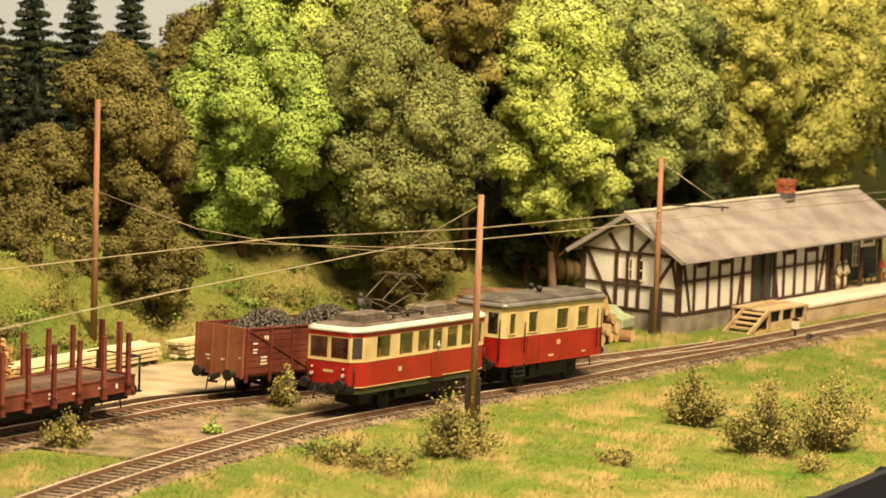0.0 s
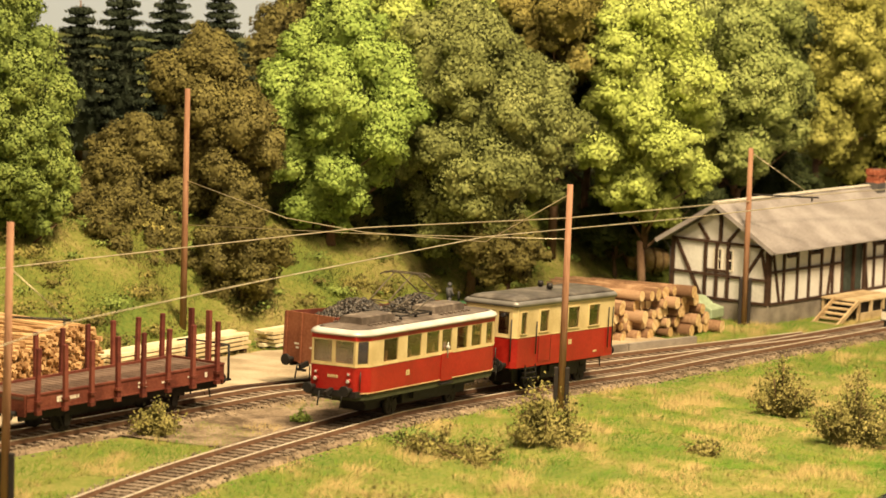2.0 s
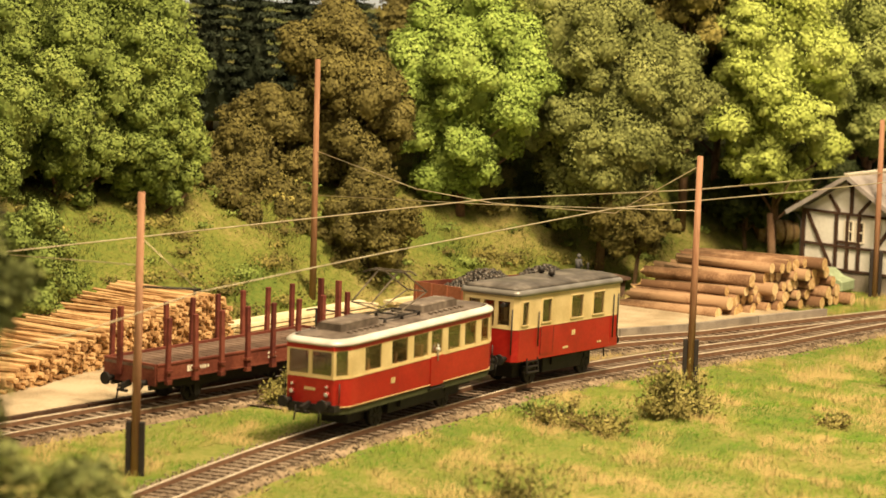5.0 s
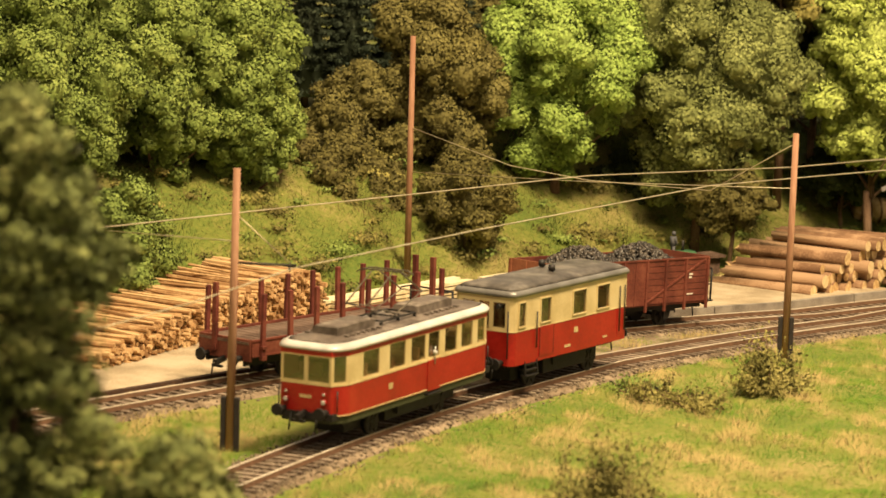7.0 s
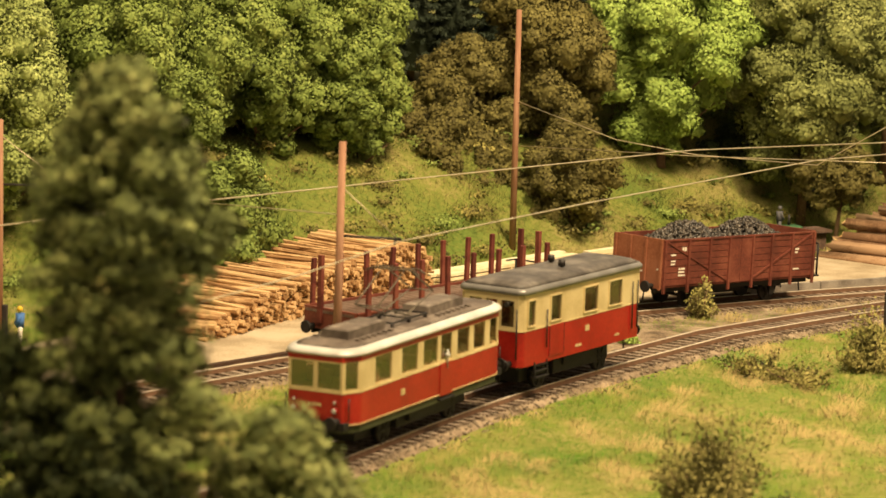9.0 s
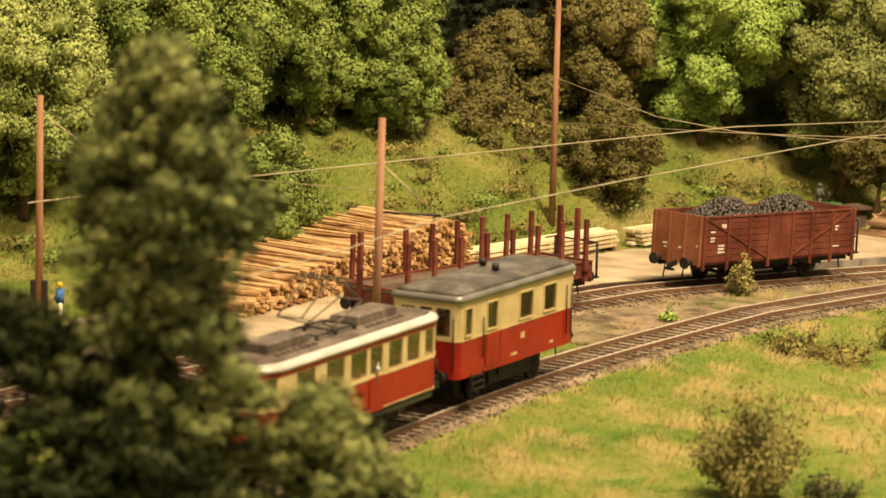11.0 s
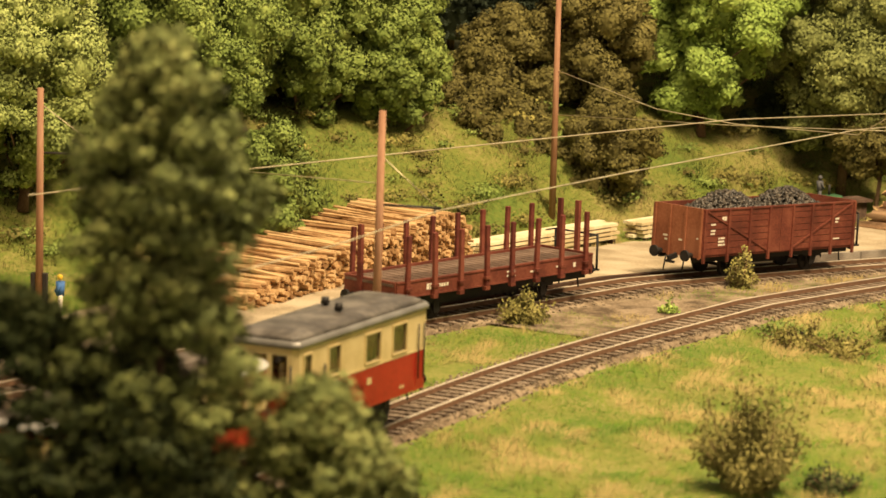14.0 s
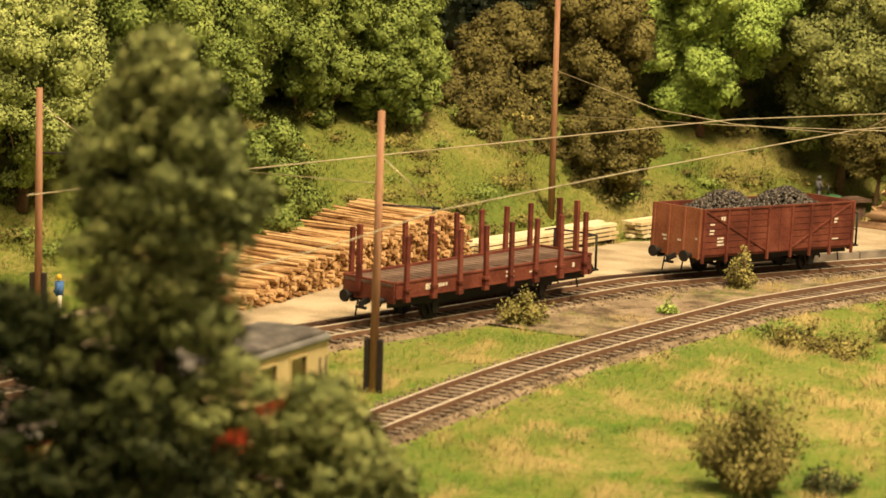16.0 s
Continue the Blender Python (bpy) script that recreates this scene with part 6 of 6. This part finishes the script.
# ---- small things in the yard and at the station ----
def build_barrel():
    bm = bmesh.new()
    rings = [[bm.verts.new((x, math.cos(i * math.tau / 18) * r, math.sin(i * math.tau / 18) * r)) for i in range(18)] for x, r in ((-14, 6.4), (-9, 7.6), (0, 8.2), (9, 7.6), (14, 6.4))]
    for p, q in zip(rings[:-1], rings[1:]):
        for i in range(18):
            bm.faces.new((p[i], p[(i + 1) % 18], q[(i + 1) % 18], q[i])).smooth = True
    bm.faces.new(rings[0][::-1]), bm.faces.new(rings[-1])
    x, y = 80, 2076
    t = thing("barrel", x, y, gz(x, y) + 8.0, 20, "brown wooden barrel lying beside the station gable", "barrel")
    part("cask_body", bm, M_LOGEND, t)
    for q, r in ((-9.5, 7.8), (9.5, 7.8), (-3.5, 8.4), (3.5, 8.4)):
        bm = bmesh.new()
        rod(bm, (q - 0.7, 0, 0), (q + 0.7, 0, 0), r, r, 18)
        part("hoop", bm, M_LOGBARK, t)


def build_car():
    x, y = 98.5, 1932
    g = gz(x, y)
    t = thing("motor_car", x, y, g, 150, "pale green old motor car beside the log pile", "car")
    paint = plain("car_green", (0.34, 0.42, 0.27), 0.35, 0.1, spec=0.5)
    bm = bmesh.new()
    prof = [(-23, 3), (23, 3), (24, 6), (22, 9.2), (9, 10), (4, 15), (-11, 15.2), (-16, 10.2), (-23, 9)]
    lo = [[bm.verts.new((px, s * (8.6 if z < 10.1 else 7.0), z)) for px, z in prof] for s in (-1, 1)]
    n = len(prof)
    for k in range(n):
        bm.faces.new((lo[0][k], lo[0][(k + 1) % n], lo[1][(k + 1) % n], lo[1][k]))
    bm.faces.new(lo[0]), bm.faces.new(lo[1][::-1])
    part("body", bm, paint, t, "", 0.6)
    for s in (-1, 1):
        bm = bmesh.new()
        box(bm, -12, 4.5, *sorted((s * 7.8, s * 8.0)), 10.6, 14.2)
        part("side_window", bm, M_IRON, t)
        for wx in (-14, 14):
            bm = bmesh.new()
            rod(bm, (wx, s * 6.5, 3.4), (wx, s * 8.9, 3.4), 3.4, 3.4, 16)
            part("wheel", bm, M_BLACK, t)


def build_tractor():
    x, y = -42, 1862
    g = gz(x, y)
    t = thing("tractor", x, y, g, 35, "small green farm tractor in the yard", "tractor")
    green = plain("tractor_green", (0.05, 0.13, 0.06), 0.5)
    bm = bmesh.new()
    box(bm, 0, 14, -4.5, 4.5, 7, 15), box(bm, -12, 0, -4, 4, 6, 10)
    part("bonnet", bm, green, t, "green bonnet", 0.8)
    bm = bmesh.new()
    rod(bm, (8, 2, 15), (8, 2, 21), 0.8, 0.8, 8)
    part("exhaust", bm, M_IRON, t)
    for wx, r, s in ((-8, 8, 1), (-8, 8, -1), (11, 4.5, 1), (11, 4.5, -1)):
        bm = bmesh.new()
        rod(bm, (wx, s * 6, r), (wx, s * 9.5, r), r, r, 18)
        part("wheel", bm, M_BLACK, t)
    bm = bmesh.new()
    box(bm, 16, 32, -8, 8, 11, 12.5), box(bm, 18, 30, -5, 5, 0, 11)
    part("trailer_bed", bm, M_DECK, t, "grey flat trailer bed")
    figure(x, y, g + 10, 20, plain("figure_grey", (0.09, 0.09, 0.10), 0.7), "plain grey seated model figure on the tractor", 17)


def figure(x, y, z, turn, mat, label, h=20.0, legs=None, head=None):
    """A plain painted model figure, one mesh."""
    k = h / 20
    bm = bmesh.new()
    for s in (-1, 1):
        rod(bm, (0, s * 1.2, 0), (0, s * 1.1, 9.5), 0.9, 1.2, 7)
        rod(bm, (0.3, s * 2.6, 15.5), (2.4, s * 2.4, 10.5), 0.75, 0.6, 6)
    rod(bm, (0, 0, 9), (0, 0, 16.2), 2.0, 2.4, 9)
    bmesh.ops.create_icosphere(bm, subdivisions=2, radius=1.55, matrix=Matrix.Translation((0.2, 0, 18.4)))
    bmesh.ops.scale(bm, vec=(k, k, k), verts=bm.verts[:])
    ob = part("model_figure", bm, mat)
    if legs:
        ob.data.materials.append(legs), ob.data.materials.append(head)
        for f in ob.data.polygons:
            q = f.center.z / (k * MM)
            f.material_index = 1 if q < 9 else 2 if q > 16.6 else 0
    ob.matrix_basis = pose(x * MM, y * MM, z * MM, 0, 0, turn)
    tagged(ob, label, "figurine", "model figures")


def build_lantern():
    x, y = 217, 1905
    g = gz(x, y) + 1.5
    t = thing("switch_lantern", x, y, g, 50, "small black and white switch lantern beside the track", "railway signal")
    bm = bmesh.new()
    rod(bm, (0, 0, 0), (0, 0, 6), 0.7, 0.7, 8), box(bm, -2, 2, -2, 2, 5.5, 6.2), box(bm, -1.6, 1.6, -1.6, 1.6, 11, 12.4), rod(bm, (0, 0, 12.4), (0, 0, 14), 0.7, 0.5, 8)
    part("post", bm, M_IRON, t)
    bm = bmesh.new()
    box(bm, -1.7, 1.7, -1.7, 1.7, 6.2, 11)
    part("lamp_body", bm, M_WHITE, t)
    bm = bmesh.new()
    rod(bm, (5, -8, 1), (5, -5, 1), 2.6, 2.6, 14), rod(bm, (0, 0, 1), (5, -6, 1), 0.5, 0.5, 6)
    part("counterweight", bm, M_IRON, t)


def build_bench():
    u = Vector((math.cos(radians(52.5)), math.sin(radians(52.5)), 0))
    v = Vector((-u.y, u.x, 0))
    for a in (196, 246):
        p = Vector((147.8, 1918.6, 0)) + u * a + v * 6
        t = thing("bench", p.x, p.y, -4.8, 52.5, "dark green slatted platform bench", "bench", "platform benches")
        for k in range(3):
            bm = bmesh.new()
            box(bm, -10, 10, -2 + k * 1.5, -0.8 + k * 1.5, 5, 5.6)
            part("seat_slat", bm, M_BOARDGREEN, t)
        for z in (8, 10):
            bm = bmesh.new()
            box(bm, -10, 10, 3.0, 3.5, z, z + 1.3)
            part("back_slat", bm, M_BOARDGREEN, t)
        for x in (-8, 8):
            bm = bmesh.new()
            bar(bm, (x, -1.5, 0), (x, -1.5, 5), 0.7), bar(bm, (x, 3, 0), (x, 3.4, 11.2), 0.7)
            part("leg", bm, M_IRON, t)
    cream = plain("figure_cream", (0.62, 0.52, 0.38), 0.7)
    for a, m, lab in ((192, cream, "plain cream seated model figure on the bench"), (200, cream, "plain cream model figure beside another on the bench"), (246, plain("figure_red", (0.45, 0.03, 0.02), 0.6), "plain red model figure on the platform")):
        p = Vector((147.8, 1918.6, 0)) + u * a + v * 3
        figure(p.x, p.y, -4.8, -40, m, lab, 19)


build_barrel()
build_car()
build_tractor()
build_lantern()
build_bench()
figure(-369, 1392, gz(-369, 1392), 200, plain("figure_blue", (0.06, 0.16, 0.42), 0.7), "blue and white model worker figure with yellow helmet", 18, M_WHITE, plain("helmet_yellow", (0.75, 0.50, 0.04), 0.5))


# loose stones along the ballast
def build_stones():
    rng = np.random.default_rng(4)
    base = np.array([(x, y, z) for x in (-1, 1) for y in (-1, 1) for z in (-1, 1)], float)
    quads = np.array(((0, 1, 3, 2), (4, 6, 7, 5), (0, 4, 5, 1), (2, 3, 7, 6), (0, 2, 6, 4), (1, 5, 7, 3)))
    vs, fs = [], []
    n = 0
    for line, s0, s1, count in ((MAIN, 330, 1520, 15000), (SIDING, 130, 900, 7000)):
        s = rng.uniform(s0, min(s1, line[1][-1] - 4), count)
        o = np.clip(rng.normal(scale=11, size=count), -24, 24)
        x, y = np.interp(s, line[1], line[0][:, 0]), np.interp(s, line[1], line[0][:, 1])
        dx, dy = np.gradient(line[0][:, 0], line[1]), np.gradient(line[0][:, 1], line[1])
        hx, hy = np.interp(s, line[1], dx), np.interp(s, line[1], dy)
        k = np.hypot(hx, hy)
        x, y = x + hy / k * o, y - hx / k * o
        z = lie(x, y) - 2.9 - np.clip((np.abs(o) - 15) / 8, 0, 1) * 1.6
        a = rng.uniform(0, 6.28, count)
        r = rng.uniform(0.28, 0.75, count)
        for i in range(count):
            c, q = math.cos(a[i]), math.sin(a[i])
            m = np.array(((c, -q, 0), (q, c, 0), (0, 0, 0.8)))
            vs.append((base * rng.uniform(0.55, 1.0, (8, 3)) * r[i]) @ m.T + (x[i], y[i], z[i]))
            fs.append(quads + 8 * n)
            n += 1
    tagged(mesh_arrays("ballast", np.concatenate(vs), np.concatenate(fs), M_BALLAST), "loose brown and grey ballast stones", "ballast", kind="stuff")


build_stones()


def build_soil():
    """Bare brown soil between the two tracks."""
    verts, run = [], np.arange(140, 640, 8.0)
    for s in run:
        p, d = along(SIDING, s), heading(SIDING, s)
        k = nearest_s(MAIN, *p)
        q, e = along(MAIN, k), heading(MAIN, k)
        a, b = p - np.array((d[1], -d[0])) * 15, q + np.array((e[1], -e[0])) * 15
        for u in np.linspace(0, 1, 7):
            w = a + (b - a) * u
            verts.append((w[0], w[1], float(lie(*w)) - 3.9 + 0.3 * math.sin(s * 0.2 + u * 5)))
    faces = [(i * 7 + j, i * 7 + j + 1, (i + 1) * 7 + j + 1, (i + 1) * 7 + j) for i in range(len(run) - 1) for j in range(6)]
    tagged(mesh_arrays("track_soil", np.array(verts), np.array(faces), M_BED, True), "bare brown gravelly soil between the tracks", "soil", kind="structure")


build_soil()

sleepers(MAIN, main_track, 330, 1560)
sleepers(SIDING, siding_track, 130, 1000)


# ---- motion of the train ----
RUN = [(0.0, 748), (0.5, 766), (1.0, 787), (1.5, 806.5), (2.0, 828), (2.5, 849), (3.0, 870), (3.5, 891), (4.3, 925.5), (5.2, 964), (6.0, 998), (6.5, 1019), (7.0, 1041), (7.5, 1061), (8.0, 1082), (8.5, 1102.5),
       (9.0, 1123.5), (9.8, 1159), (10.7, 1201), (11.5, 1239.5), (12.0, 1262), (12.5, 1284), (13.0, 1305.5), (13.5, 1326.5), (14.0, 1347), (14.5, 1366.5), (15.0, 1385.5), (15.5, 1405), (16.0, 1424)]
GAP = 134.0


def run_at(t):
    return float(np.interp(t, [a for a, b in RUN], [b for a, b in RUN]))


def motions():
    walk(railcar, [(t, on_line(MAIN, s, 58)) for t, s in RUN])
    walk(trailer, [(t, on_line(MAIN, s - GAP, 52)) for t, s in RUN])
    for sets, r in ((railcar_wheels, 5.2), (trailer_wheels, 5.6)):
        for w in sets:
            x = w.matrix_basis.translation.x
            walk(w, [(t, pose(x, 0, r * MM, 0, math.degrees((run_at(t) - RUN[0][1]) / r), 0)) for t in np.arange(0, 16.01, 0.125)])


motions()
